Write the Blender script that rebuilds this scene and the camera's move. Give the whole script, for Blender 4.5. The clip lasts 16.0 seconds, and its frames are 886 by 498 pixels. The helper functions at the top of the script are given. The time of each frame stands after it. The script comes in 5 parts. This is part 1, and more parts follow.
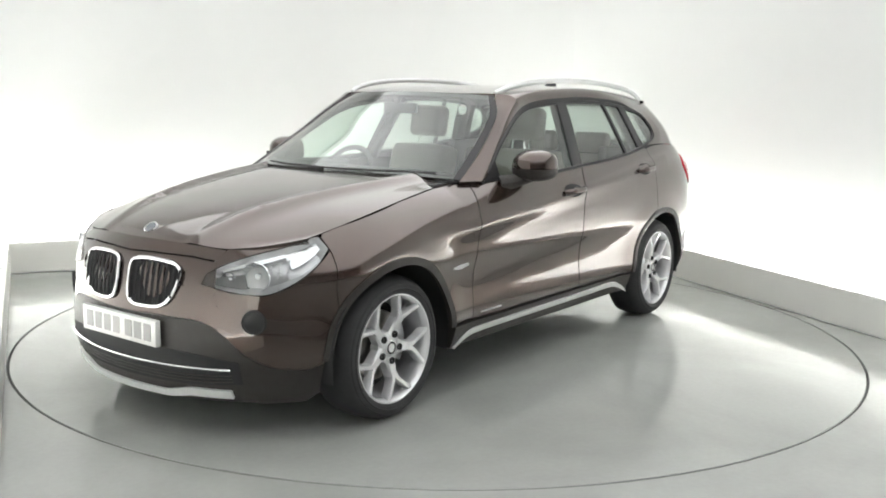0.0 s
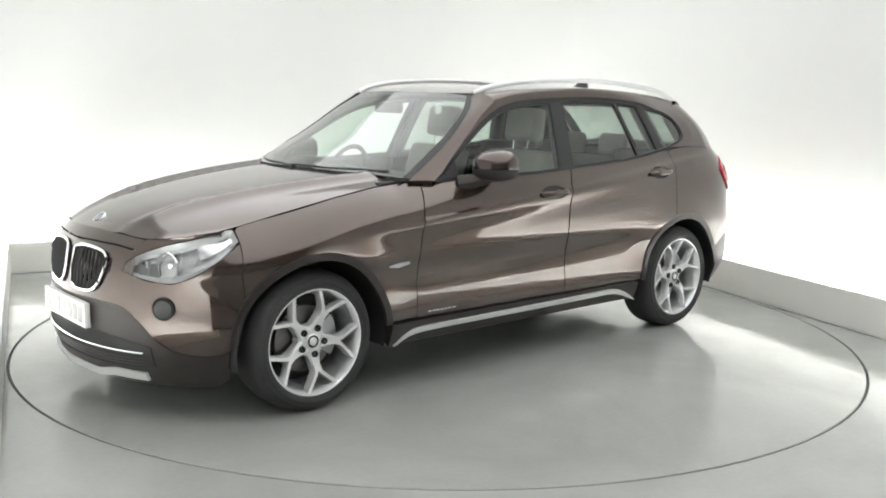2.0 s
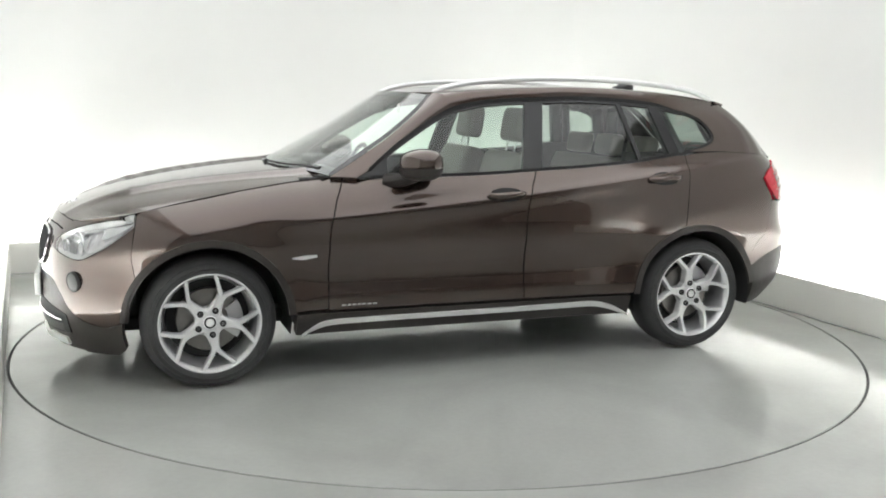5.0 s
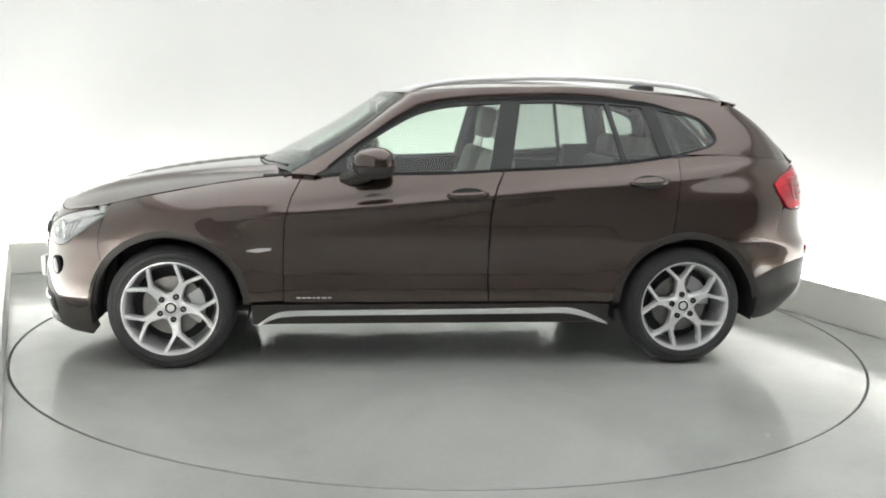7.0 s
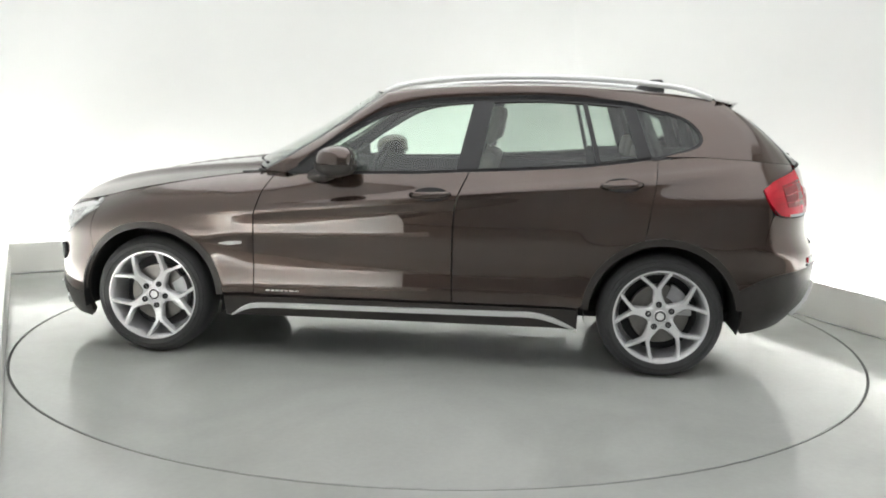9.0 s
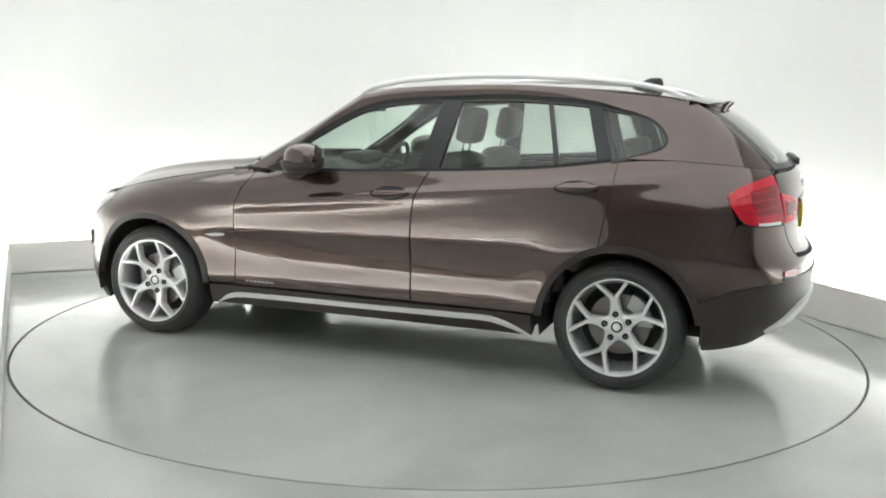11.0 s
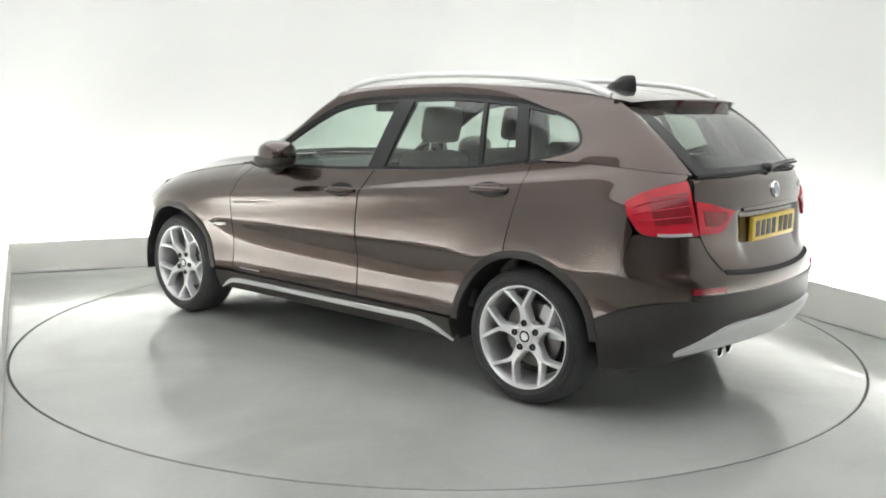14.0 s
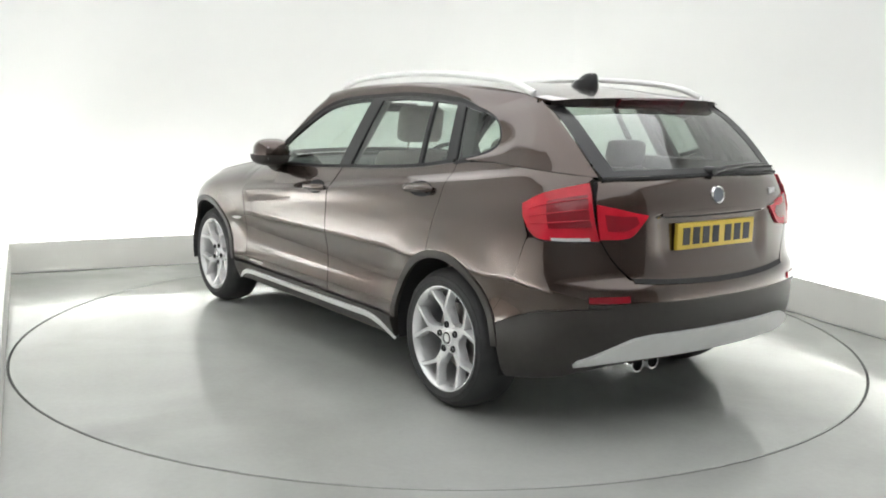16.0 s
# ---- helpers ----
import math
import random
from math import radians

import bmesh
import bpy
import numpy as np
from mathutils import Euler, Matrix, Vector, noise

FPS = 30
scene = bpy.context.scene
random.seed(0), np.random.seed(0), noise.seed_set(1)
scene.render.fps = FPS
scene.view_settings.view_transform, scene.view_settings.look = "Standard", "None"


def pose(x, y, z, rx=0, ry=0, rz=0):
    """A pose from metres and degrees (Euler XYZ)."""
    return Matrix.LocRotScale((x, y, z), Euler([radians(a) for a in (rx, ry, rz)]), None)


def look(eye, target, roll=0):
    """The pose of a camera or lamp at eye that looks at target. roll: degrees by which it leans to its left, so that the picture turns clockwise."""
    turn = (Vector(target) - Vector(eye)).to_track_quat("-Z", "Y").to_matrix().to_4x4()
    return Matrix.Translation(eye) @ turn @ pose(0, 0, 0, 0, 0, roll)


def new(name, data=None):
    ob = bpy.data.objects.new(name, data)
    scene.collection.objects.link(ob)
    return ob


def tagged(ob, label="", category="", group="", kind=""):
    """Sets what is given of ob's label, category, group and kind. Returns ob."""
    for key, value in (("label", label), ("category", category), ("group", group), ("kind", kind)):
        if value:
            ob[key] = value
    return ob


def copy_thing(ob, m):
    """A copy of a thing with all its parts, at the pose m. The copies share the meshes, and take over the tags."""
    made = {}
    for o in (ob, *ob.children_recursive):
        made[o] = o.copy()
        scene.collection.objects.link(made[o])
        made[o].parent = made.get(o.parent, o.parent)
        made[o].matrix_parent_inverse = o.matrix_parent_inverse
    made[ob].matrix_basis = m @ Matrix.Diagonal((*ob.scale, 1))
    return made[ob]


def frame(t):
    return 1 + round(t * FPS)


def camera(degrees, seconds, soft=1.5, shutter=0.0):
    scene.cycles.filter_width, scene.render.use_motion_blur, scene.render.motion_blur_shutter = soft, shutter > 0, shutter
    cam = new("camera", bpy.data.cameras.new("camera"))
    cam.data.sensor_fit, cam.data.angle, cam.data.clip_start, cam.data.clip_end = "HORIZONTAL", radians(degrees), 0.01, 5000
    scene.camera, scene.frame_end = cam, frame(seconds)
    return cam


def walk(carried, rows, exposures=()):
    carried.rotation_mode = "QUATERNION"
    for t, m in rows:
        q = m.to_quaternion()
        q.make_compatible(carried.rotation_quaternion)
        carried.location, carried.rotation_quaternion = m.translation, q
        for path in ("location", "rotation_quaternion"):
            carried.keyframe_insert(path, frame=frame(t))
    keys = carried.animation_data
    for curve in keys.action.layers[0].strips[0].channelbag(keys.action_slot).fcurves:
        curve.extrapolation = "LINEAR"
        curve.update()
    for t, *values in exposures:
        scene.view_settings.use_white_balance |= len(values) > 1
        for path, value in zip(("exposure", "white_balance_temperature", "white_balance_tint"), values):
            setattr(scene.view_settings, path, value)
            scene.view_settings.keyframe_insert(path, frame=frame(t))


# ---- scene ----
SPIN = [(0.0, 233.25), (0.5, 231.15), (1.0, 228.05), (1.5, 224.57), (2.0, 221.0), (2.5, 217.5), (3.0, 213.95), (3.5, 210.47),
        (4.0, 206.99), (4.5, 203.5), (5.0, 200.05), (5.5, 196.6), (6.0, 193.15), (6.5, 189.73), (7.0, 186.4), (7.5, 183.12), (8.0, 179.97),
        (8.5, 176.9), (9.0, 173.75), (9.5, 170.4), (10.0, 166.95), (10.5, 163.4), (11.0, 159.85), (11.5, 156.3), (12.0, 152.95), (12.5, 149.75),
        (13.0, 146.55), (13.5, 143.35), (14.0, 139.97), (14.5, 136.55), (15.0, 133.05), (15.5, 129.54), (16.0, 126.0)]
AXIS_X, AXIS_Y = 0.124, 0.018      # the car's middle, seen from the turntable's axis
DISC_R = 2.478
WALL_H = 3.6

cam = camera(51.28, 16.0, soft=1.85)
EYE = (0.0, -5.712, 1.418)
AIM = (0.0 + math.sin(0.00236) * math.cos(0.1588) * 5, -5.712 + math.cos(0.00236) * math.cos(0.1588) * 5, 1.418 - math.sin(0.1588) * 5)
walk(cam, [(0.0, look(EYE, AIM, 1.133)), (16.0, look(EYE, AIM, 1.133))], exposures=[(0.0, 0.90), (16.0, 0.90)])

# ---- world and light ----
world = bpy.data.worlds.new("world")
scene.world = world
world.use_nodes = True
world.node_tree.nodes["Background"].inputs["Color"].default_value = (0.9, 0.95, 1.0, 1)
world.node_tree.nodes["Background"].inputs["Strength"].default_value = 0.02
FILL_GLOW, TROUGH_GLOW = 0.53, 21.5


# ---- materials ----
def material(name, color, rough=0.5, metal=0.0, coat=0.0, spec=0.5, vary=0.0, scale=8.0, bump=0.0, bump_scale=60.0, emit=0.0, rough_vary=0.0):
    m = bpy.data.materials.new(name)
    m.use_nodes = True
    nt = m.node_tree
    b = nt.nodes["Principled BSDF"]
    b.inputs["Base Color"].default_value = (*color, 1)
    b.inputs["Roughness"].default_value = rough
    b.inputs["Metallic"].default_value = metal
    b.inputs["Coat Weight"].default_value = coat
    b.inputs["Coat Roughness"].default_value = 0.03
    b.inputs["Specular IOR Level"].default_value = spec
    if emit:
        b.inputs["Emission Color"].default_value = (*color, 1)
        b.inputs["Emission Strength"].default_value = emit
    if vary or bump or rough_vary:
        co = nt.nodes.new("ShaderNodeTexCoord")
    if vary or rough_vary:
        n1 = nt.nodes.new("ShaderNodeTexNoise")
        n1.inputs["Scale"].default_value = scale
        n1.inputs["Detail"].default_value = 6
        nt.links.new(co.outputs["Object"], n1.inputs["Vector"])
    if vary:
        mix = nt.nodes.new("ShaderNodeMix")
        mix.data_type = "RGBA"
        mix.inputs["A"].default_value = (*[c * (1 - vary) for c in color], 1)
        mix.inputs["B"].default_value = (*[min(1, c * (1 + vary)) for c in color], 1)
        nt.links.new(n1.outputs["Fac"], mix.inputs["Factor"])
        nt.links.new(mix.outputs["Result"], b.inputs["Base Color"])
    if rough_vary:
        r = nt.nodes.new("ShaderNodeMapRange")
        r.inputs["From Min"].default_value, r.inputs["From Max"].default_value = 0.3, 0.7
        r.inputs["To Min"].default_value, r.inputs["To Max"].default_value = max(0, rough - rough_vary), rough + rough_vary
        nt.links.new(n1.outputs["Fac"], r.inputs["Value"])
        nt.links.new(r.outputs["Result"], b.inputs["Roughness"])
    if bump:
        n2 = nt.nodes.new("ShaderNodeTexNoise")
        n2.inputs["Scale"].default_value = bump_scale
        n2.inputs["Detail"].default_value = 4
        bp = nt.nodes.new("ShaderNodeBump")
        bp.inputs["Strength"].default_value = bump
        bp.inputs["Distance"].default_value = 0.004
        nt.links.new(co.outputs["Object"], n2.inputs["Vector"])
        nt.links.new(n2.outputs["Fac"], bp.inputs["Height"])
        nt.links.new(bp.outputs["Normal"], b.inputs["Normal"])
    return m


def glass(name, tint, gloss=1.0):
    """Thin tinted pane: clear through its colour, mirror-like by Fresnel."""
    m = bpy.data.materials.new(name)
    m.use_nodes = True
    nt = m.node_tree
    nt.nodes.remove(nt.nodes["Principled BSDF"])
    tr = nt.nodes.new("ShaderNodeBsdfTransparent")
    tr.inputs["Color"].default_value = (*tint, 1)
    gl = nt.nodes.new("ShaderNodeBsdfGlossy")
    gl.inputs["Roughness"].default_value = 0.02
    gl.inputs["Color"].default_value = (gloss, gloss, gloss, 1)
    lw = nt.nodes.new("ShaderNodeLayerWeight")
    lw.inputs["Blend"].default_value = 0.5
    pw = nt.nodes.new("ShaderNodeMath")
    pw.operation = "POWER"
    pw.inputs[1].default_value = 3.1
    fr = nt.nodes.new("ShaderNodeMapRange")
    fr.inputs["To Min"].default_value, fr.inputs["To Max"].default_value = 0.06, 0.95
    nt.links.new(lw.outputs["Facing"], pw.inputs[0])
    nt.links.new(pw.outputs["Value"], fr.inputs["Value"])
    mx = nt.nodes.new("ShaderNodeMixShader")
    nt.links.new(fr.outputs["Result"], mx.inputs["Fac"])
    nt.links.new(tr.outputs["BSDF"], mx.inputs[1])
    nt.links.new(gl.outputs["BSDF"], mx.inputs[2])
    nt.links.new(mx.outputs["Shader"], nt.nodes["Material Output"].inputs["Surface"])
    return m


def flake_paint(name, color):
    """Metallic clear-coated paint: fine flakes under a glossy coat, with a faint orange-peel."""
    m = material(name, color, rough=0.25, metal=0.8, coat=1.0, spec=0.3)
    m.node_tree.nodes["Principled BSDF"].inputs["Coat IOR"].default_value = 1.7
    nt = m.node_tree
    b = nt.nodes["Principled BSDF"]
    co = nt.nodes.new("ShaderNodeTexCoord")
    fl = nt.nodes.new("ShaderNodeTexNoise")
    fl.inputs["Scale"].default_value, fl.inputs["Detail"].default_value = 900, 2
    big = nt.nodes.new("ShaderNodeTexNoise")
    big.inputs["Scale"].default_value, big.inputs["Detail"].default_value = 3, 3
    mix = nt.nodes.new("ShaderNodeMix")
    mix.data_type = "RGBA"
    mix.inputs["A"].default_value = (*[c * 0.82 for c in color], 1)
    mix.inputs["B"].default_value = (*[c * 1.2 for c in color], 1)
    ad = nt.nodes.new("ShaderNodeMath")
    ad.operation = "MULTIPLY_ADD"
    ad.inputs[1].default_value = 0.4
    nt.links.new(co.outputs["Object"], fl.inputs["Vector"])
    nt.links.new(co.outputs["Object"], big.inputs["Vector"])
    nt.links.new(big.outputs["Fac"], ad.inputs[0])
    sc = nt.nodes.new("ShaderNodeMath")
    sc.operation = "MULTIPLY"
    sc.inputs[1].default_value = 0.6
    nt.links.new(fl.outputs["Fac"], sc.inputs[0])
    nt.links.new(sc.outputs["Value"], ad.inputs[2])
    nt.links.new(ad.outputs["Value"], mix.inputs["Factor"])
    nt.links.new(mix.outputs["Result"], b.inputs["Base Color"])
    return m


def resin_floor(name, color):
    """Trowelled glossy resin: broad cloudy tone, fine speckle, and patches of duller and brighter polish."""
    m = material(name, color, rough=0.1, spec=0.5)
    nt = m.node_tree
    b = nt.nodes["Principled BSDF"]
    co = nt.nodes.new("ShaderNodeTexCoord")

    def noise_of(scale, detail, distort=0.0):
        n = nt.nodes.new("ShaderNodeTexNoise")
        n.inputs["Scale"].default_value, n.inputs["Detail"].default_value, n.inputs["Distortion"].default_value = scale, detail, distort
        nt.links.new(co.outputs["Object"], n.inputs["Vector"])
        return n.outputs["Fac"]

    def span(value, a, z, lo=0.35, hi=0.65):
        r = nt.nodes.new("ShaderNodeMapRange")
        r.inputs["From Min"].default_value, r.inputs["From Max"].default_value = lo, hi
        r.inputs["To Min"].default_value, r.inputs["To Max"].default_value = a, z
        nt.links.new(value, r.inputs["Value"])
        return r.outputs["Result"]

    tone = nt.nodes.new("ShaderNodeMath")
    tone.operation = "MULTIPLY"
    nt.links.new(span(noise_of(0.9, 5, 0.6), 0.86, 1.10), tone.inputs[0])
    nt.links.new(span(noise_of(38, 3), 0.985, 1.015), tone.inputs[1])
    mul = nt.nodes.new("ShaderNodeVectorMath")
    mul.operation = "SCALE"
    mul.inputs[0].default_value = color
    nt.links.new(tone.outputs["Value"], mul.inputs["Scale"])
    nt.links.new(mul.outputs["Vector"], b.inputs["Base Color"])
    nt.links.new(span(noise_of(2.3, 7, 1.6), 0.04, 0.20, 0.36, 0.66), b.inputs["Roughness"])
    bp = nt.nodes.new("ShaderNodeBump")
    bp.inputs["Strength"].default_value, bp.inputs["Distance"].default_value = 0.12, 0.004
    nt.links.new(noise_of(3.2, 3), bp.inputs["Height"])
    nt.links.new(bp.outputs["Normal"], b.inputs["Normal"])
    return m


PAINT = flake_paint("brown_metallic_paint", (0.068, 0.042, 0.0325))
CLADDING = material("black_grained_plastic", (0.041, 0.036, 0.033), rough=0.42, spec=0.35, vary=0.15, scale=30, bump=0.25, bump_scale=400)
TRIM = material("gloss_black_trim", (0.016, 0.016, 0.017), rough=0.3, vary=0.1)
RUBBER = material("tyre_rubber", (0.042, 0.042, 0.043), rough=0.75, vary=0.25, scale=14, bump=0.2, bump_scale=120)
ALLOY = material("silver_alloy", (0.86, 0.86, 0.87), rough=0.24, metal=0.4, coat=0.5, vary=0.05, scale=20)
DARK_ALLOY = material("inner_alloy_barrel", (0.50, 0.50, 0.51), rough=0.4, metal=0.7, vary=0.1)
CHROME = material("chrome", (0.86, 0.86, 0.87), rough=0.08, metal=1.0)
SILVER = material("satin_silver_plastic", (0.80, 0.80, 0.80), rough=0.3, metal=0.35, vary=0.05, scale=15)
DISC_STEEL = material("brake_steel", (0.22, 0.21, 0.20), rough=0.35, metal=0.9, vary=0.15, scale=25)
BLACK = material("matt_black", (0.028, 0.028, 0.029), rough=0.8, vary=0.2)
GLASS_FRONT = glass("green_tinted_glass", (0.84, 0.945, 0.88))
GLASS_REAR = glass("privacy_glass", (0.57, 0.635, 0.595))
LENS = glass("clear_lens", (0.93, 0.94, 0.94))
HEAD_BOWL = material("headlamp_reflector", (0.75, 0.76, 0.78), rough=0.18, metal=0.95, vary=0.15, scale=25)
HEAD_DARK = material("headlamp_bezel", (0.62, 0.62, 0.63), rough=0.28, metal=0.6, vary=0.2, scale=20)
LAMP_GREY = material("smoked_lamp_mask", (0.17, 0.17, 0.175), rough=0.3, metal=0.4, vary=0.15, scale=20)
RED_LENS = material("red_lens", (0.56, 0.014, 0.032), rough=0.2, coat=0.6, spec=0.3, vary=0.3, scale=14)
RED_DEEP = material("deep_red_lens", (0.26, 0.008, 0.018), rough=0.2, coat=0.6, vary=0.2, scale=16)
RED_SHADED = material("shaded_brake_lens", (0.07, 0.008, 0.012), rough=0.2, coat=0.6, vary=0.1)
WHITE_LENS = material("clear_reversing_lens", (0.62, 0.62, 0.62), rough=0.2, coat=1.0, vary=0.08)
PLATE_WHITE = material("white_plate", (0.80, 0.80, 0.78), rough=0.4, vary=0.04)
PLATE_YELLOW = material("yellow_plate", (0.68, 0.48, 0.05), rough=0.4, vary=0.05)
INK = material("black_ink", (0.02, 0.02, 0.02), rough=0.5, vary=0.1)
GLARE_INK = material("glare_grey_ink", (0.34, 0.33, 0.33), rough=0.5, vary=0.1)
BLUE = material("emblem_blue", (0.17, 0.19, 0.22), rough=0.2, coat=1.0)
LEATHER = material("taupe_leather", (0.30, 0.28, 0.25), rough=0.55, vary=0.1, scale=12, bump=0.2, bump_scale=150)
DASH = material("charcoal_dashboard", (0.05, 0.052, 0.053), rough=0.65, vary=0.15, bump=0.2, bump_scale=300)
HEADLINER = material("grey_headliner", (0.32, 0.32, 0.31), rough=0.9, vary=0.08, bump=0.1, bump_scale=300)
WALL = material("white_studio_paint", (0.76, 0.765, 0.745), rough=0.7, vary=0.025, scale=0.8, bump=0.03, bump_scale=40)
SKIRT = material("off_white_kick_panel", (0.83, 0.825, 0.78), rough=0.55, vary=0.05, scale=2.5)
FLOOR = resin_floor("polished_grey_resin", (0.425, 0.435, 0.413))
GAP = material("dark_joint", (0.03, 0.033, 0.03), rough=0.7, vary=0.2)
GREY_WALL = material("pale_back_wall", (0.80, 0.80, 0.79), rough=0.8, vary=0.1, scale=1.0)
CEILING = material("pale_ceiling", (0.74, 0.74, 0.735), rough=0.85, vary=0.08, scale=1.0)
CEILING_METAL = material("white_enamel", (0.7, 0.7, 0.7), rough=0.4, vary=0.05)
GLOW = material("fill_glow", (0.98, 0.99, 1.0), emit=FILL_GLOW)
STRIP = material("tube_glow", (0.99, 0.995, 1.0), emit=TROUGH_GLOW)


# ---- mesh helpers ----
def mesh_of(bm, name, mat, smooth=True):
    me = bpy.data.meshes.new(name)
    bmesh.ops.recalc_face_normals(bm, faces=bm.faces)
    bm.to_mesh(me)
    bm.free()
    me.materials.append(mat)
    if smooth:
        me.polygons.foreach_set("use_smooth", [True] * len(me.polygons))
        me.set_sharp_from_angle(angle=radians(38))
    return me


def part(name, bm, mat, parent=None, label="", smooth=True, at=None):
    ob = new(name, mesh_of(bm, name, mat, smooth))
    if parent is not None:
        ob.parent = parent
    if at is not None:
        ob.matrix_basis = at
    if label:
        ob["label"] = label
    return ob


def box(bm, x0, y0, z0, x1, y1, z1, bevel=0.0, seg=2):
    r = bmesh.ops.create_cube(bm, size=1.0)
    vs = r["verts"]
    for v in vs:
        v.co = ((x0 + x1) / 2 + v.co.x * (x1 - x0), (y0 + y1) / 2 + v.co.y * (y1 - y0), (z0 + z1) / 2 + v.co.z * (z1 - z0))
    if bevel:
        es = list({e for v in vs for e in v.link_edges})
        bmesh.ops.bevel(bm, geom=es, offset=bevel, segments=seg, profile=0.6, affect="EDGES")
    return bm


def lathe(bm, profile, seg=48, axis="y", centre=(0, 0, 0), closed=False):
    """Turns (radius, height) pairs about an axis."""
    rings = []
    for r, h in profile:
        ring = []
        for i in range(seg):
            a = 2 * math.pi * i / seg
            c, s = r * math.cos(a), r * math.sin(a)
            p = {"y": (c, h, s), "z": (c, s, h), "x": (h, c, s)}[axis]
            ring.append(bm.verts.new([p[k] + centre[k] for k in range(3)]))
        rings.append(ring)
    if closed:
        rings.append(rings[0])
    for a, b in zip(rings, rings[1:]):
        for i in range(seg):
            j = (i + 1) % seg
            bm.faces.new((a[i], a[j], b[j], b[i]))
    return rings


def tube(bm, pts, radius, seg=8, caps=True, flat=1.0):
    """A round bar along a line of points; flat squashes it in z."""
    pts = [Vector(p) for p in pts]
    rings = []
    for i, p in enumerate(pts):
        d = (pts[min(i + 1, len(pts) - 1)] - pts[max(i - 1, 0)]).normalized()
        side = d.cross(Vector((0, 0, 1)))
        side = side.normalized() if side.length > 1e-4 else Vector((1, 0, 0))
        up = side.cross(d)
        r = radius[i] if isinstance(radius, (list, tuple)) else radius
        rings.append([bm.verts.new(p + side * r * math.cos(2 * math.pi * k / seg) + up * r * flat * math.sin(2 * math.pi * k / seg)) for k in range(seg)])
    for a, b in zip(rings, rings[1:]):
        for k in range(seg):
            bm.faces.new((a[k], a[(k + 1) % seg], b[(k + 1) % seg], b[k]))
    if caps:
        bm.faces.new(rings[0])
        bm.faces.new(rings[-1])


def spline(table):
    """A smooth function through (x, value) pairs."""
    t = sorted(table)
    xs = np.array([p[0] for p in t], float)
    ys = np.array([p[1] for p in t], float)
    d = np.diff(ys) / np.diff(xs)
    m = np.concatenate([[d[0]], [0 if a * b <= 0 else 2 * a * b / (a + b) for a, b in zip(d, d[1:])], [d[-1]]])

    def f(x):
        x = min(max(x, xs[0]), xs[-1])
        i = min(int(np.searchsorted(xs, x, side="right")) - 1, len(xs) - 2)
        h = xs[i + 1] - xs[i]
        s = (x - xs[i]) / h
        return float((2 * s ** 3 - 3 * s ** 2 + 1) * ys[i] + (s ** 3 - 2 * s ** 2 + s) * h * m[i] + (3 * s ** 2 - 2 * s ** 3) * ys[i + 1] + (s ** 3 - s ** 2) * h * m[i + 1])
    return f


def smooth_line(pts, per=8):
    """Catmull-Rom through points of any dimension."""
    p = [np.array(q, float) for q in pts]
    if len(p) == 2:
        return p
    p = [2 * p[0] - p[1]] + p + [2 * p[-1] - p[-2]]
    out = []
    for a, b, c, d in zip(p, p[1:], p[2:], p[3:]):
        for k in range(per):
            t = k / per
            out.append(0.5 * (2 * b + (c - a) * t + (2 * a - 5 * b + 4 * c - d) * t * t + (3 * b - a - 3 * c + d) * t ** 3))
    return out + [p[-2]]


def resample(pts, n):
    p = np.array(pts, float)
    s = np.concatenate([[0], np.cumsum(np.linalg.norm(np.diff(p, axis=0), axis=1))])
    return np.stack([np.interp(np.linspace(0, s[-1], n), s, p[:, k]) for k in range(p.shape[1])], 1)


def coons(bottom, top, left, right, nu, nv, gap=0.0, keep_start=False):
    """A grid of 2D or 3D points filling four boundary lines; gap pulls every side in by so many metres."""
    b, t = resample(bottom, nu), resample(top, nu)
    l, r = resample(left, nv), resample(right, nv)
    u = np.linspace(0, 1, nu)[:, None, None]
    v = np.linspace(0, 1, nv)[None, :, None]
    g = (1 - v) * b[:, None] + v * t[:, None] + (1 - u) * l[None] + u * r[None]
    g = g - ((1 - u) * (1 - v) * b[0] + u * (1 - v) * b[-1] + (1 - u) * v * t[0] + u * v * t[-1])
    if gap:
        for i, j in ((0, 1), (-1, -2)):
            d = (g[j] - g[i]) * (0 if keep_start and i == 0 else 1)
            g[i] += d * np.minimum(gap / (np.linalg.norm(d, axis=1, keepdims=True) + 1e-9), 0.6)
            d = g[:, j] - g[:, i]
            g[:, i] += d * np.minimum(gap / (np.linalg.norm(d, axis=1, keepdims=True) + 1e-9), 0.6)
    return g


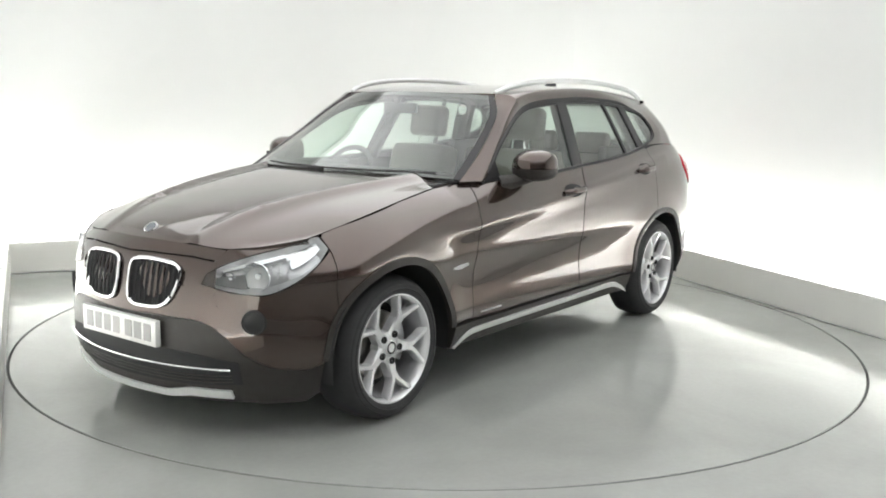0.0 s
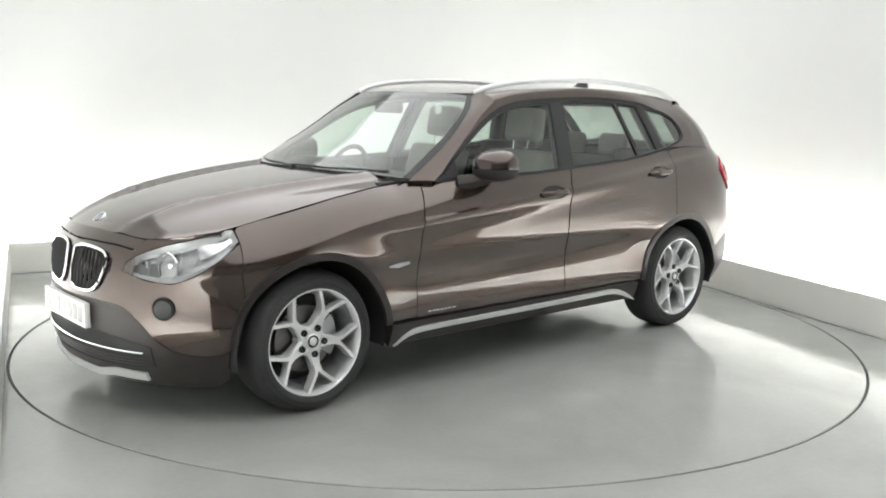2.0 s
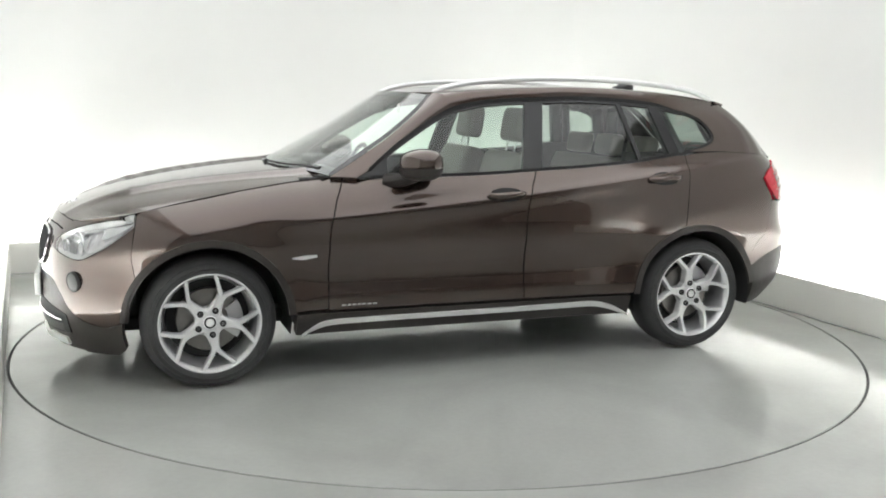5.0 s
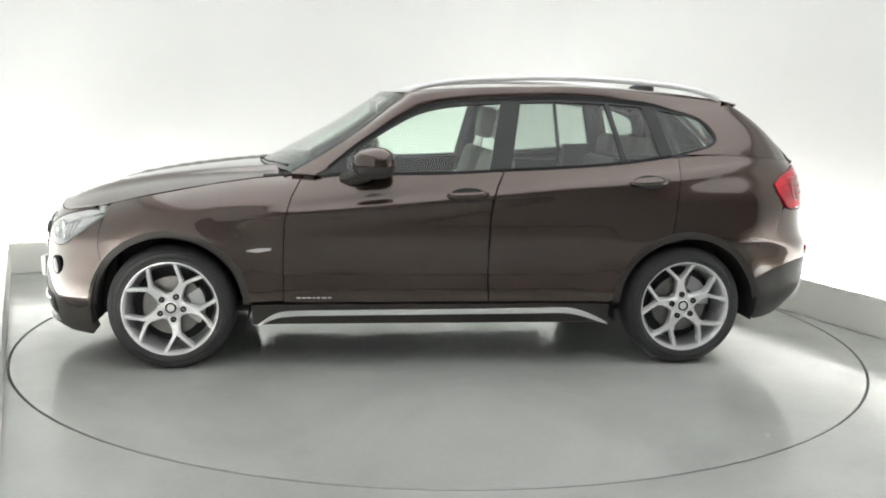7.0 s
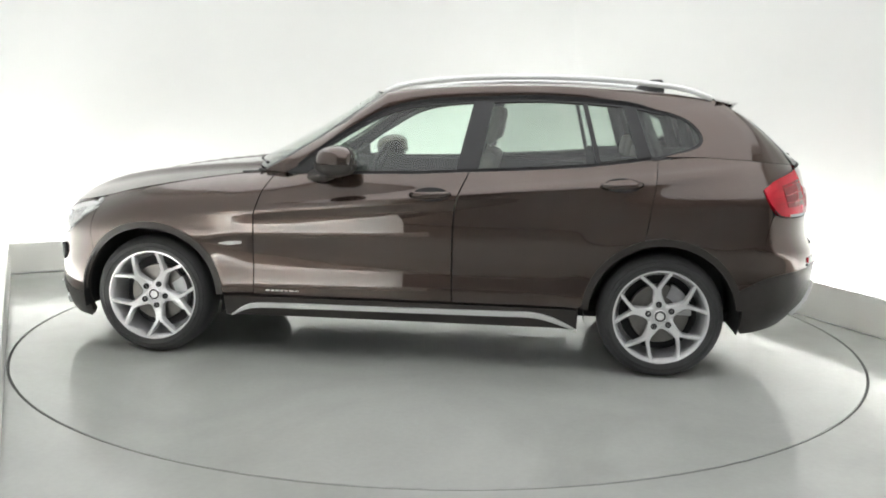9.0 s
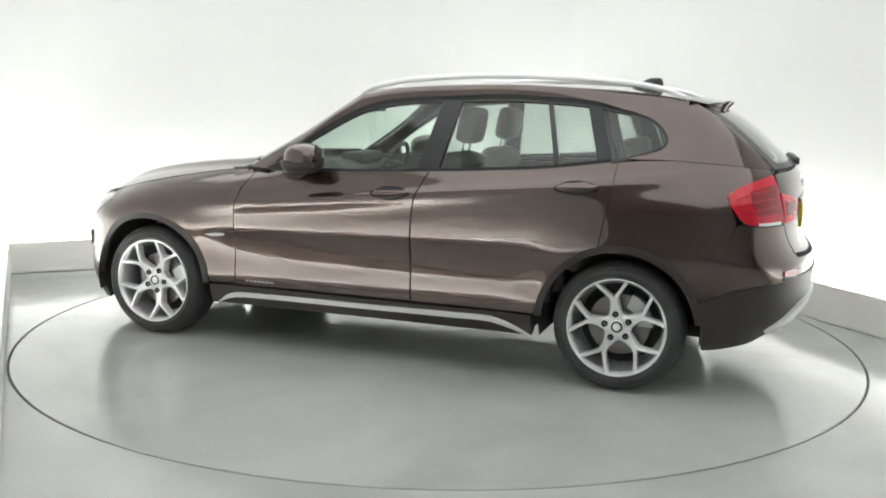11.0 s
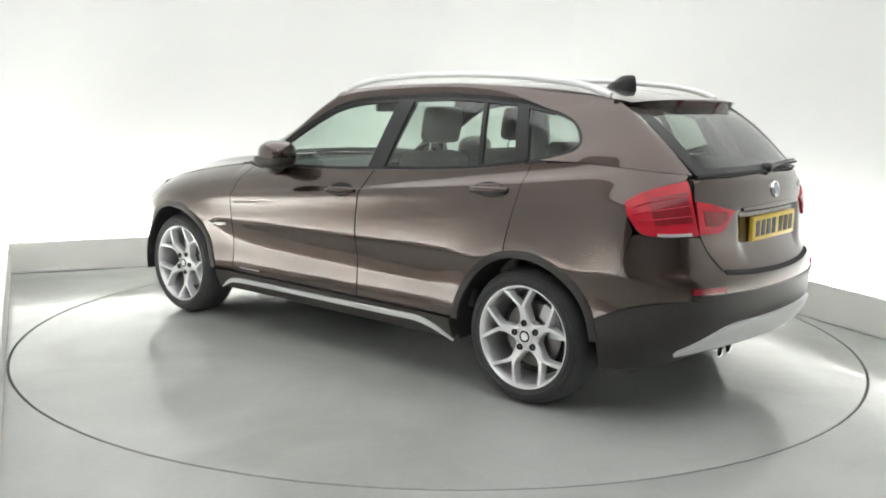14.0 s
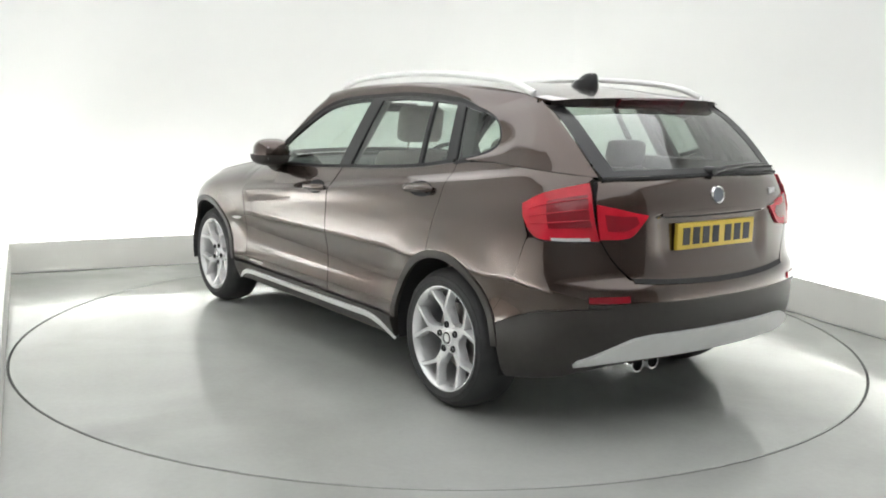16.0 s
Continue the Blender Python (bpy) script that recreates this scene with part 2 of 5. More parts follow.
def skin(bm, grid, surf, side=1, depth=0.014, rim=True, open_start=False):
    """Lays a grid on a surface (grid point -> x, y, z), with a folded-in rim of that depth."""
    nu, nv = grid.shape[:2]
    vs = [[None] * nv for _ in range(nu)]
    for i in range(nu):
        for j in range(nv):
            x, y, z = surf(*grid[i, j])
            vs[i][j] = bm.verts.new((x, y * side, z))
    made = []
    for i in range(nu - 1):
        for j in range(nv - 1):
            q = (vs[i][j], vs[i + 1][j], vs[i + 1][j + 1], vs[i][j + 1])
            made.append(bm.faces.new(q if side > 0 else q[::-1]))
    if rim and depth:
        for f in made:
            f.normal_update()
        loop = [vs[i][0] for i in range(nu)] + [vs[-1][j] for j in range(1, nv)] + [vs[i][-1] for i in range(nu - 2, -1, -1)]
        if not open_start:
            loop += [vs[0][j] for j in range(nv - 2, 0, -1)]
        inner = []
        for v in loop:
            n = Vector((0, 0, 0))
            for f in v.link_faces:
                n += f.normal
            n.normalize()
            centre = Vector((v.co.x * 0.97, 0, 0.75))
            if n.dot(v.co - centre) < 0:
                n = -n
            inner.append((v, n))
        low = [bm.verts.new(v.co - n * depth) for v, n in inner]
        for k in range(len(loop) - (1 if open_start else 0)):
            m = (k + 1) % len(loop)
            bm.faces.new((loop[k], loop[m], low[m], low[k]))
    return bm


# ---- the studio ----
def room():
    floor = bmesh.new()
    # ground with a round hole for the turntable
    n = 128
    gap_r = DISC_R + 0.013
    inner = [floor.verts.new((gap_r * math.cos(2 * math.pi * i / n), gap_r * math.sin(2 * math.pi * i / n), 0)) for i in range(n)]
    outer = []
    for i in range(n):
        a = 2 * math.pi * i / n
        c, s = math.cos(a), math.sin(a)
        k = 9.0 / max(abs(c), abs(s))
        outer.append(floor.verts.new((k * c, k * s, 0)))
    low = [floor.verts.new((v.co.x, v.co.y, -0.06)) for v in inner]
    for i in range(n):
        j = (i + 1) % n
        floor.faces.new((inner[i], outer[i], outer[j], inner[j]))
        floor.faces.new((low[i], inner[i], inner[j], low[j]))
    tagged(part("floor", floor, FLOOR), "polished pale grey resin studio floor around the turntable", "floor", kind="structure")
    pit = bmesh.new()
    lathe(pit, [(DISC_R + 0.05, -0.055), (0.01, -0.055)], 96, "z")
    tagged(part("floor_pit", pit, GAP), "dark recess under the turntable plate", "floor", kind="structure")
    # black ring added in the joint so that the gap's shade stays dark
    seal = bmesh.new()
    lathe(seal, [(DISC_R + 0.0005, -0.004), (gap_r - 0.0005, -0.004), (gap_r - 0.0005, -0.02), (DISC_R + 0.0005, -0.02)], 160, "z", closed=True)
    tagged(part("joint_dark_ring", seal, GAP), "black ring added to keep the turntable joint dark", "seal", kind="structure")
    disc = bmesh.new()
    lathe(disc, [(0.0001, 0.0), (1.2, 0.0), (DISC_R - 0.003, 0.0), (DISC_R, -0.003), (DISC_R, -0.04), (0.0001, -0.04)], 160, "z")
    table = tagged(part("turntable", disc, FLOOR), "round grey resin turntable plate flush with the floor", "turntable", kind="structure")

    # three kick panels in front of the walls of the bay, with a light trough behind each
    back = Vector((-0.927, -0.375, 0))    # along the back wall, towards the left corner
    side = Vector((0.375, -0.927, 0))     # along the side walls, towards the open end
    right_corner = -back * 2.53 - side * 3.00
    left_corner = back * 2.60 - side * 2.62
    back = (left_corner - right_corner).normalized()
    left_way = Vector((0.411, -0.9116, 0))    # the left wall runs slightly inwards
    out = -side
    for name, a, b, nrm, lab in (("kick_panel_back", right_corner, left_corner, out, "low off-white kick panel hiding the wall wash lights"),
                                 ("kick_panel_side", right_corner, right_corner + side * 8.2, -back, "low off-white kick panel along the bright side wall"),
                                 ("kick_panel_left", left_corner, left_corner + left_way * 6.2, back, "low off-white kick panel beside the turntable")):
        nrm = nrm.normalized()
        bm = bmesh.new()
        q = [a, b, b + nrm * 0.03, a + nrm * 0.03]
        lo = [bm.verts.new((p.x, p.y, 0.008)) for p in q]
        hi = [bm.verts.new((p.x, p.y, 0.25)) for p in q]
        bm.faces.new(hi)
        for i in range(4):
            bm.faces.new((lo[i], lo[(i + 1) % 4], hi[(i + 1) % 4], hi[i]))
        bmesh.ops.bevel(bm, geom=[e for e in bm.edges if e.verts[0].co.z > .2 and e.verts[1].co.z > .2], offset=.004, segments=2, affect="EDGES")
        tagged(part(name, bm, SKIRT, smooth=False), lab, "kick panel", kind="structure")
        # set-back strip added to draw the contact shade along the panel's foot
        bm = bmesh.new()
        q = [a + nrm * .010, b + nrm * .010, b + nrm * .025, a + nrm * .025]
        lo = [bm.verts.new((p.x, p.y, 0)) for p in q]
        hi = [bm.verts.new((p.x, p.y, 0.012)) for p in q]
        for i in range(4):
            bm.faces.new((lo[i], lo[(i + 1) % 4], hi[(i + 1) % 4], hi[i]))
        tagged(part("plinth", bm, GREY_WALL, smooth=False), "narrow recessed strip added to draw the shade line under the kick panel", "plinth", kind="structure")
        d = (b - a).normalized()
        bm = bmesh.new()
        tube(bm, [(p.x, p.y, 0.10) for p in (a + nrm * 0.12 + d * 0.1, b + nrm * 0.12 - d * 0.1)], 0.025, 10)
        tagged(part("trough_light", bm, STRIP), "white tube light lying behind the kick panel", "light", group="trough lights")

    # walls of the bay, the back right corner rounded
    off = 0.35
    rc = right_corner + out * off - back * off
    lc = left_corner + out * off + back * off
    curve = []
    for k in range(13):
        t = k / 12
        curve.append((rc + back * 0.5) * (1 - t) ** 2 + rc * 2 * t * (1 - t) + (rc + side * 0.5) * t * t)
    for nm, ps, n in (("wall_back", [lc] + curve[:7], out), ("wall_side", curve[6:] + [rc + side * 8.9], -back), ("wall_left", [lc + left_way * 6.6, lc], back)):
        bm = bmesh.new()
        n = n.normalized()
        grid = [[bm.verts.new((p.x + n.x * d, p.y + n.y * d, z)) for z in (0, WALL_H)] for d in (0, .1) for p in ps]
        m = len(ps)
        for i in range(m - 1):
            bm.faces.new((grid[i][0], grid[i + 1][0], grid[i + 1][1], grid[i][1]))
            bm.faces.new((grid[m + i][0], grid[m + i + 1][0], grid[m + i + 1][1], grid[m + i][1]))
        for i in (0, m - 1):
            bm.faces.new((grid[i][0], grid[m + i][0], grid[m + i][1], grid[i][1]))
        tagged(part(nm, bm, WALL), "smooth white painted studio wall washed with light", "wall", kind="structure")

    # unseen walls and ceiling added to close the studio, pale to bounce light
    bm = box(bmesh.new(), -9, -9.0, 0, 9, -8.9, 3.6)
    tagged(part("wall_behind", bm, GREY_WALL, smooth=False), "unseen pale wall closing the studio behind the camera", "wall", kind="structure")
    bm = box(bmesh.new(), -8.9, -8.9, 0, -8.8, 9, 3.6)
    tagged(part("wall_far_left", bm, GREY_WALL, smooth=False), "unseen pale wall closing the studio at its side", "wall", kind="structure")
    bm = box(bmesh.new(), 8.8, -8.9, 0, 8.9, 9, 3.6)
    tagged(part("wall_far_right", bm, GREY_WALL, smooth=False), "unseen pale wall closing the studio at its side", "wall", kind="structure")
    bm = box(bmesh.new(), -9, -9, 3.6, 9, 9, 3.7)
    tagged(part("ceiling", bm, CEILING, smooth=False), "unseen pale ceiling closing the studio", "ceiling", kind="structure")
    # unseen glowing panel added overhead to brighten car and floor
    turn = math.degrees(math.atan2(side.y, side.x))
    p = side * 1.7
    at = pose(p.x, p.y, 3.45, 0, 0, turn)
    fill_box = part("fill_panel", box(bmesh.new(), -4.4, -2.6, 0.0, 4.4, 2.6, .10, .01), CEILING_METAL, at=at)
    tagged(fill_box, "unseen glowing panel added over the turntable as fill light", "light")
    part("diffuser", box(bmesh.new(), -4.35, -2.55, -.025, 4.35, 2.55, .004, .01), GLOW, fill_box)
    return table


# ---- the car's surfaces ----
W_RAW = spline([(0.14, .775), (.20, .815), (.26, .845), (.33, .868), (.40, .878), (.46, .874), (.52, .869), (.58, .871), (.63, .878), (.665, .886), (.685, .8905), (.71, .892), (.76, .892), (.82, .890),
                (.90, .881), (.97, .863), (1.03, .834), (1.08, .806), (1.13, .780), (1.20, .746)])
W_Z = np.arange(.08, 1.30, .002)
W_KERNEL = np.exp(-(np.arange(-24, 25) * .002 / .016) ** 2 / 2)
W_SMOOTH = np.convolve(np.pad([W_RAW(z) for z in W_Z], 24, mode="edge"), W_KERNEL / W_KERNEL.sum(), mode="valid")


def W_TAB(z):
    """The side's section: half its width at height z."""
    return float(np.interp(z, W_Z, W_SMOOTH))


XF_TAB = spline([(.14, 2.135), (.20, 2.155), (.28, 2.17), (.36, 2.18), (.46, 2.18), (.55, 2.17), (.64, 2.155), (.72, 2.14), (.79, 2.11), (.85, 2.06), (.90, 2.0)])
XR_TAB = spline([(.22, -2.08), (.30, -2.16), (.40, -2.25), (.50, -2.285), (.60, -2.29), (.66, -2.28), (.72, -2.24), (.80, -2.222), (.90, -2.215), (1.0, -2.205), (1.08, -2.185), (1.15, -2.13)])
ZB_TAB = spline([(2.1, .775), (2.0, .80), (1.85, .828), (1.72, .852), (1.5, .905), (1.24, .955), (.95, 1.0), (.7, 1.025), (.5, 1.04)])
ZC_TAB = spline([(2.14, .775), (2.07, .82), (1.93, .885), (1.77, .935), (1.46, .995), (1.05, 1.045), (.85, 1.06)])
XS_F, XS_R, P_F, P_R, LEN = 1.20, -1.30, 3.8, 6.2, 0.9
ARC = LEN * math.pi / 2
WHEELS_X = (1.38, -1.38)
PLATE_DEPTH = 0.022


def crease_z(x):
    return 0.905 - 0.100 * x + 0.008 * x * x


def half_width(x, z):
    w = W_TAB(z)
    if x > 0.35:
        k = min(1.0, (x - 0.35) / 0.5)
        t = min(max((z - (ZB_TAB(x) - 0.17)) / 0.17, 0), 1.4)
        w -= 0.135 * k * t ** 2.2
    zc = crease_z(x)
    fade = min(1, max(0, (1.15 - x) / 0.4)) * min(1, max(0, (x + 1.95) / 0.4))
    dz = z - zc
    w += fade * 0.016 * math.exp(-(dz / (0.024 if dz > 0 else 0.055)) ** 2)
    for wx in WHEELS_X:
        r = math.hypot(x - wx, z - 0.33)
        w += 0.017 * math.exp(-((r - 0.40) / 0.11) ** 2)
    return w


def body(s, z):
    """The lower body's outline at height z: s runs along the side, round the nose and round the tail."""
    if s > XS_F:
        t = math.pi / 2 * min((s - XS_F) / ARC, 1) ** (P_F / 2)
        u = math.sin(t) ** (2 / P_F)
        x = XS_F + (XF_TAB(z) - XS_F) * u
        return x, half_width(x, z) * max(math.cos(t), 0.0), z
    if s < XS_R:
        t = math.pi / 2 * min((XS_R - s) / ARC, 1) ** (P_R / 2)
        u = math.sin(t) ** (2 / P_R)
        x = XS_R + (XR_TAB(z) - XS_R) * u
        return x, half_width(max(x, -1.9), z) * max(math.cos(t), 0.0), z
    return s, half_width(s, z), z


def by_x(x, z):
    """Place on the outline by its x."""
    if x > XS_F:
        u = min(1, (x - XS_F) / (XF_TAB(z) - XS_F))
        return XS_F + ARC * (math.asin(u ** (P_F / 2)) * 2 / math.pi) ** (2 / P_F), z
    if x < XS_R:
        u = min(1, (x - XS_R) / (XR_TAB(z) - XS_R))
        return XS_R - ARC * (math.asin(u ** (P_R / 2)) * 2 / math.pi) ** (2 / P_R), z
    return x, z


def by_y(y, z, front=True):
    """Place on the nose or tail by its y."""
    x = 1.9 if front else -1.9
    for _ in range(6):
        c = min(1, y / half_width(x, z))
        h = (math.acos(c) * 2 / math.pi) ** (2 / (P_F if front else P_R)) * ARC
        x = body(XS_F + h, z)[0] if front else body(XS_R - h, z)[0]
    return (XS_F + h, z) if front else (XS_R - h, z)


NOSE, TAIL = XS_F + ARC, XS_R - ARC
LAMP_TOP = [by_y(.437, .706), by_y(.50, .746), by_y(.58, .784), by_y(.66, .814), by_y(.72, .836)]


def arc(cx, cz, r, a0, a1, n=24):
    return [(cx + r * math.cos(radians(a0 + (a1 - a0) * k / n)), cz + r * math.sin(radians(a0 + (a1 - a0) * k / n))) for k in range(n + 1)]


def lay(pts):
    return [by_x(*p) for p in pts]


def proud(surf, d):
    """The same surface, moved outwards sideways by d."""
    def f(s, z):
        x, y, z2 = surf(s, z)
        e = 1e-3
        a, b = Vector(surf(s + e, z)) - Vector(surf(s - e, z)), Vector(surf(s, z + e)) - Vector(surf(s, z - e))
        n = a.cross(b)
        n = n.normalized() if n.length > 1e-12 else Vector((1, 0, 0))
        if n.y < 0 and abs(n.y) > 1e-3 or (abs(n.y) <= 1e-3 and n.x * x < 0):
            n = -n
        return x + n.x * d, max(y + n.y * d, 0.0), z2 + n.z * d
    return f


# greenhouse: side glass and pillars lean in towards the roof
WU_TAB = spline([(.98, .842), (1.04, .817), (1.1, .790), (1.2, .746), (1.3, .700), (1.4, .650), (1.46, .612), (1.50, .575), (1.53, .52)])
XRU_TAB = spline([(1.0, -2.18), (1.09, -2.165), (1.18, -2.085), (1.26, -1.995), (1.34, -1.905), (1.42, -1.80), (1.50, -1.70)])


def upper(x, z):
    w = WU_TAB(z) * (1 - 0.022 * ((x + 0.45) / 1.0) ** 2 * (1 if x > -0.45 else 0.1))
    xe = XRU_TAB(z)
    u = min(1, max(0, (x + 0.9) / (xe + 0.9)))
    return x, w * max(1 - u ** 7, 0) ** 0.5 if u < 1 else 0.0, z


# ---- the car ----
BELT = spline([(.75, 1.02), (.25, 1.032), (-.08, 1.041), (-.35, 1.057), (-.69, 1.076), (-.965, 1.097), (-1.15, 1.120), (-1.43, 1.170), (-1.53, 1.215)])
ROOF_C = spline([(.26, 1.462), (.1, 1.484), (-.1, 1.505), (-.4, 1.522), (-.75, 1.530), (-1.1, 1.520), (-1.4, 1.496), (-1.72, 1.453)])
ARCH_R = 0.405


def ident(x, y, z):
    return x, y, z


def mirrored(name, build, mat, parent, label="", smooth=True, **kw):
    """One part for each side of the car."""
    obs = []
    for side in (1, -1):
        bm = bmesh.new()
        build(bm, side)
        obs.append(part(name, bm, mat, parent, label, smooth))
    return obs


def panel(name, bottom, top, left, right, nu, nv, mat, parent, surf=body, gap=0.004, depth=0.014, label="", whole=False, smooth=True):
    """A body panel filling four lines on a surface: one for each side, or both halves in one mesh."""
    g = coons(bottom, top, left, right, nu, nv, gap, whole)
    if whole:
        bm = bmesh.new()
        skin(bm, g, surf, 1, depth, True, True)
        skin(bm, g, surf, -1, depth, True, True)
        bmesh.ops.remove_doubles(bm, verts=bm.verts, dist=0.0008)
        return part(name, bm, mat, parent, label, smooth)
    return mirrored(name, lambda bm, side: skin(bm, g, surf, side, depth), mat, parent, label, smooth)


def roof_z(x, y):
    e = 0.575
    return ROOF_C(x) - 0.017 * (abs(y) / e) ** 2.4


def bonnet_edge(x):
    """Where the wing's top edge lies, sideways."""
    return body(*by_x(x, ZB_TAB(x)))[1]


def bonnet_z(x, y):
    edge, mid = ZB_TAB(x) + 0.002, ZC_TAB(x)
    a = min(abs(y) / max(bonnet_edge(x), 0.3), 1.0)
    z = edge + (mid - edge) * (1 - a ** 2.6)
    k = min(max((2.0 - x) / 1.1, 0), 1)
    yc = 0.30 + 0.22 * k
    d = abs(y) - yc
    z += 0.023 * min(1, 3 * k + 0.3) * math.exp(-(d / (0.020 if d < 0 else 0.065)) ** 2)
    return z


def car_body(car):
    L = lay
    # bonnet: between the wings, from the nose to the windscreen
    half = [body(*by_y(y, z))[:2] for y, z in ((.001, .824), (.15, .823), (.34, .814), (.475, .803))] + [body(*by_y(y, z))[:2] for y, z in ((.58, .806), (.66, .821), (.72, .836))] + [body(*by_x(x, z))[:2] for x, z in ((1.72, .852), (1.64, .874))]
    front = [(x, -y) for x, y in half[::-1]] + half[1:]
    rear = [(.72, -.705), (.80, -.55), (.90, -.3), (.93, 0), (.90, .3), (.80, .55), (.72, .705)]
    edge = [(x, bonnet_edge(x)) for x in np.linspace(1.64, .72, 16)]
    rear[0], rear[-1] = (.72, -edge[-1][1]), (.72, edge[-1][1])
    g = coons(smooth_line(front), smooth_line(rear), [(x, -y) for x, y in edge], edge, 61, 41, 0.0015)
    bm = bmesh.new()
    skin(bm, g, lambda x, y: (x, y, bonnet_z(x, y)), 1, 0.018)
    part("bonnet", bm, PAINT, car)

    # wings
    arch_f = arc(1.38, .33, ARCH_R, 33, 175)
    wing_front = [(arch_f[0]), (1.735, .66), (1.725, .74), (1.712, .802), (1.703, .846)]
    wing_rear = [arch_f[-1], (.80, .37), (.80, .60), (.79, .80), (.755, .92), (.70, 1.022)]
    panel("front_wing", L(arch_f), L([(1.703, .846), (1.68, .862), (1.64, .876), (1.5, .904), (1.24, .954), (.95, 1.0), (.70, 1.022)]),
          L(smooth_line(wing_front)), L(wing_rear), 84, 56, PAINT, car, gap=0.002)

    # doors
    b_line = smooth_line([(-.285, .36), (-.280, .55), (-.285, .80), (-.305, .93), (-.36, 1.056)])
    belt_f = [(x, BELT(x) - 0.002) for x in np.linspace(.70, -.36, 20)]
    belt_r = [(x, BELT(x) - 0.002) for x in np.linspace(-.36, -1.335, 20)]
    belt_r[-1] = (-1.335, 1.135)
    fd_front = [(.80, .36), (.80, .60), (.79, .80), (.755, .92), (.70, 1.020)]
    doors_f = panel("front_door", [(.80, .36), (-.285, .36)], belt_f, fd_front, b_line, 72, 92, PAINT, car)
    arch_d = arc(-1.38, .33, ARCH_R, 8, 76)
    rd_rear = [(-.955, .36)] + arch_d + smooth_line([(-1.28, .735), (-1.305, .90), (-1.325, 1.02), (-1.335, 1.135)])
    doors_r = panel("rear_door", [(-.285, .36), (-.955, .36)], L(belt_r), b_line, L(rd_rear), 64, 92, PAINT, car)

    # rear quarters, wrapping to the tail lamps
    arch_q = arc(-1.38, .33, ARCH_R, 76, 152)
    q_top = L([(-1.335, 1.135), (-1.45, 1.15), (-1.6, 1.155), (-1.8, 1.145), (-1.92, 1.135), (-2.03, 1.123)]) + [by_y(.605, 1.118, False)]
    q_rear = L([arch_q[-1], (-1.80, .61), (-1.88, .72), (-1.915, .88), (-1.88, .955), (-1.862, 1.005), (-1.925, 1.049), (-1.99, 1.078)]) + [by_y(.636, 1.099, False), by_y(.605, 1.118, False)]
    panel("rear_quarter", L(arch_q), q_top, L(smooth_line([(-1.28, .735), (-1.305, .90), (-1.325, 1.02), (-1.335, 1.135)])), q_rear, 64, 64, PAINT, car, gap=0.0006)

    # sills: plastic below the doors, with a bright strip
    def sill(s, z):
        x, y, z2 = body(s, z)
        return x, y + 0.004, z2
    panel("sill_cladding", [(.965, .235), (-.95, .235)], [(.965, .352), (-.95, .352)], [(.965, .235), (.965, .352)], [(-.95, .235), (-.95, .352)], 40, 8, CLADDING, car, surf=sill, depth=0.05)
    lo = smooth_line([(.93, .232), (.86, .266), (.79, .283), (.6, .289), (0, .292), (-.5, .295), (-.70, .296), (-.80, .278), (-.88, .252), (-.95, .228)])
    hi = smooth_line([(.93, .236), (.86, .288), (.79, .309), (.6, .314), (0, .317), (-.5, .322), (-.70, .324), (-.80, .305), (-.88, .272), (-.95, .232)])
    panel("sill_strip", lo, hi, [lo[0], hi[0]], [lo[-1], hi[-1]], 60, 4, SILVER, car, surf=lambda s, z: (s, body(s, z)[1] + 0.016, z), gap=0, depth=0.014, label="satin silver sill strip")

    # wheel-arch lips of black plastic
    for wx, a0, a1 in ((1.38, 3, 176), (-1.38, 4, 172)):
        o, i = arc(wx, .33, ARCH_R + 0.010, a0, a1, 40), arc(wx, .33, 0.380, a0, a1, 40)
        panel("arch_lip", L(i), L(o), L([i[0], o[0]]), L([i[-1], o[-1]]), 42, 4, CLADDING, car, surf=proud(body, 0.007), gap=0, depth=0.022)
    for wx in WHEELS_X:
        def liner(bm, side, wx=wx):
            rows = []
            for yy in (.86, .62, .45):
                rows.append([bm.verts.new((x, yy * side, z)) for x, z in arc(wx, .33, 0.398, -12, 192, 30)])
            for a, b in zip(rows, rows[1:]):
                for k in range(len(a) - 1):
                    bm.faces.new((a[k], a[k + 1], b[k + 1], b[k]))
            bm.faces.new(rows[-1])
        mirrored("wheel_liner", liner, BLACK, car)

    # front bumper: painted cover with lower plastic apron
    edge = [(NOSE, .515), by_y(.30, .520), by_y(.45, .508), by_y(.54, .455), by_y(.61, .385), by_y(.69, .335), by_y(.77, .318), by_x(1.83, .325), by_x(*arc(1.38, .33, ARCH_R, 2, 3, 1)[0])]
    edge = smooth_line(edge, 6)
    up = [(NOSE, .765), by_y(.15, .770), by_y(.34, .768), by_y(.46, .755), by_y(.435, .66), by_y(.55, .637), by_y(.66, .629), by_y(.73, .662), by_y(.785, .732), by_x(1.712, .802)]
    panel("front_bumper", edge, up, [(NOSE, .515), (NOSE, .765)], L(arc(1.38, .33, ARCH_R, 2, 33, 8)) + [by_x(1.735, .66), by_x(1.725, .74), by_x(1.712, .802)], 81, 24, PAINT, car, gap=0.0025, whole=True)
    apron_low = [(NOSE, .172), by_y(.35, .172), by_y(.60, .17), by_x(1.95, .162), by_x(1.80, .165)]
    panel("front_apron", apron_low, edge, [(NOSE, .172), (NOSE, .515)], [apron_low[-1]] + L(arc(1.38, .33, ARCH_R, -18, 2, 8)), 81, 16, CLADDING, car, gap=0.0025, depth=0.03, whole=True)

    # header between grille and bonnet, round to the lamps
    hb = [(NOSE, .767), by_y(.15, .772), by_y(.34, .770), by_y(.46, .757)]
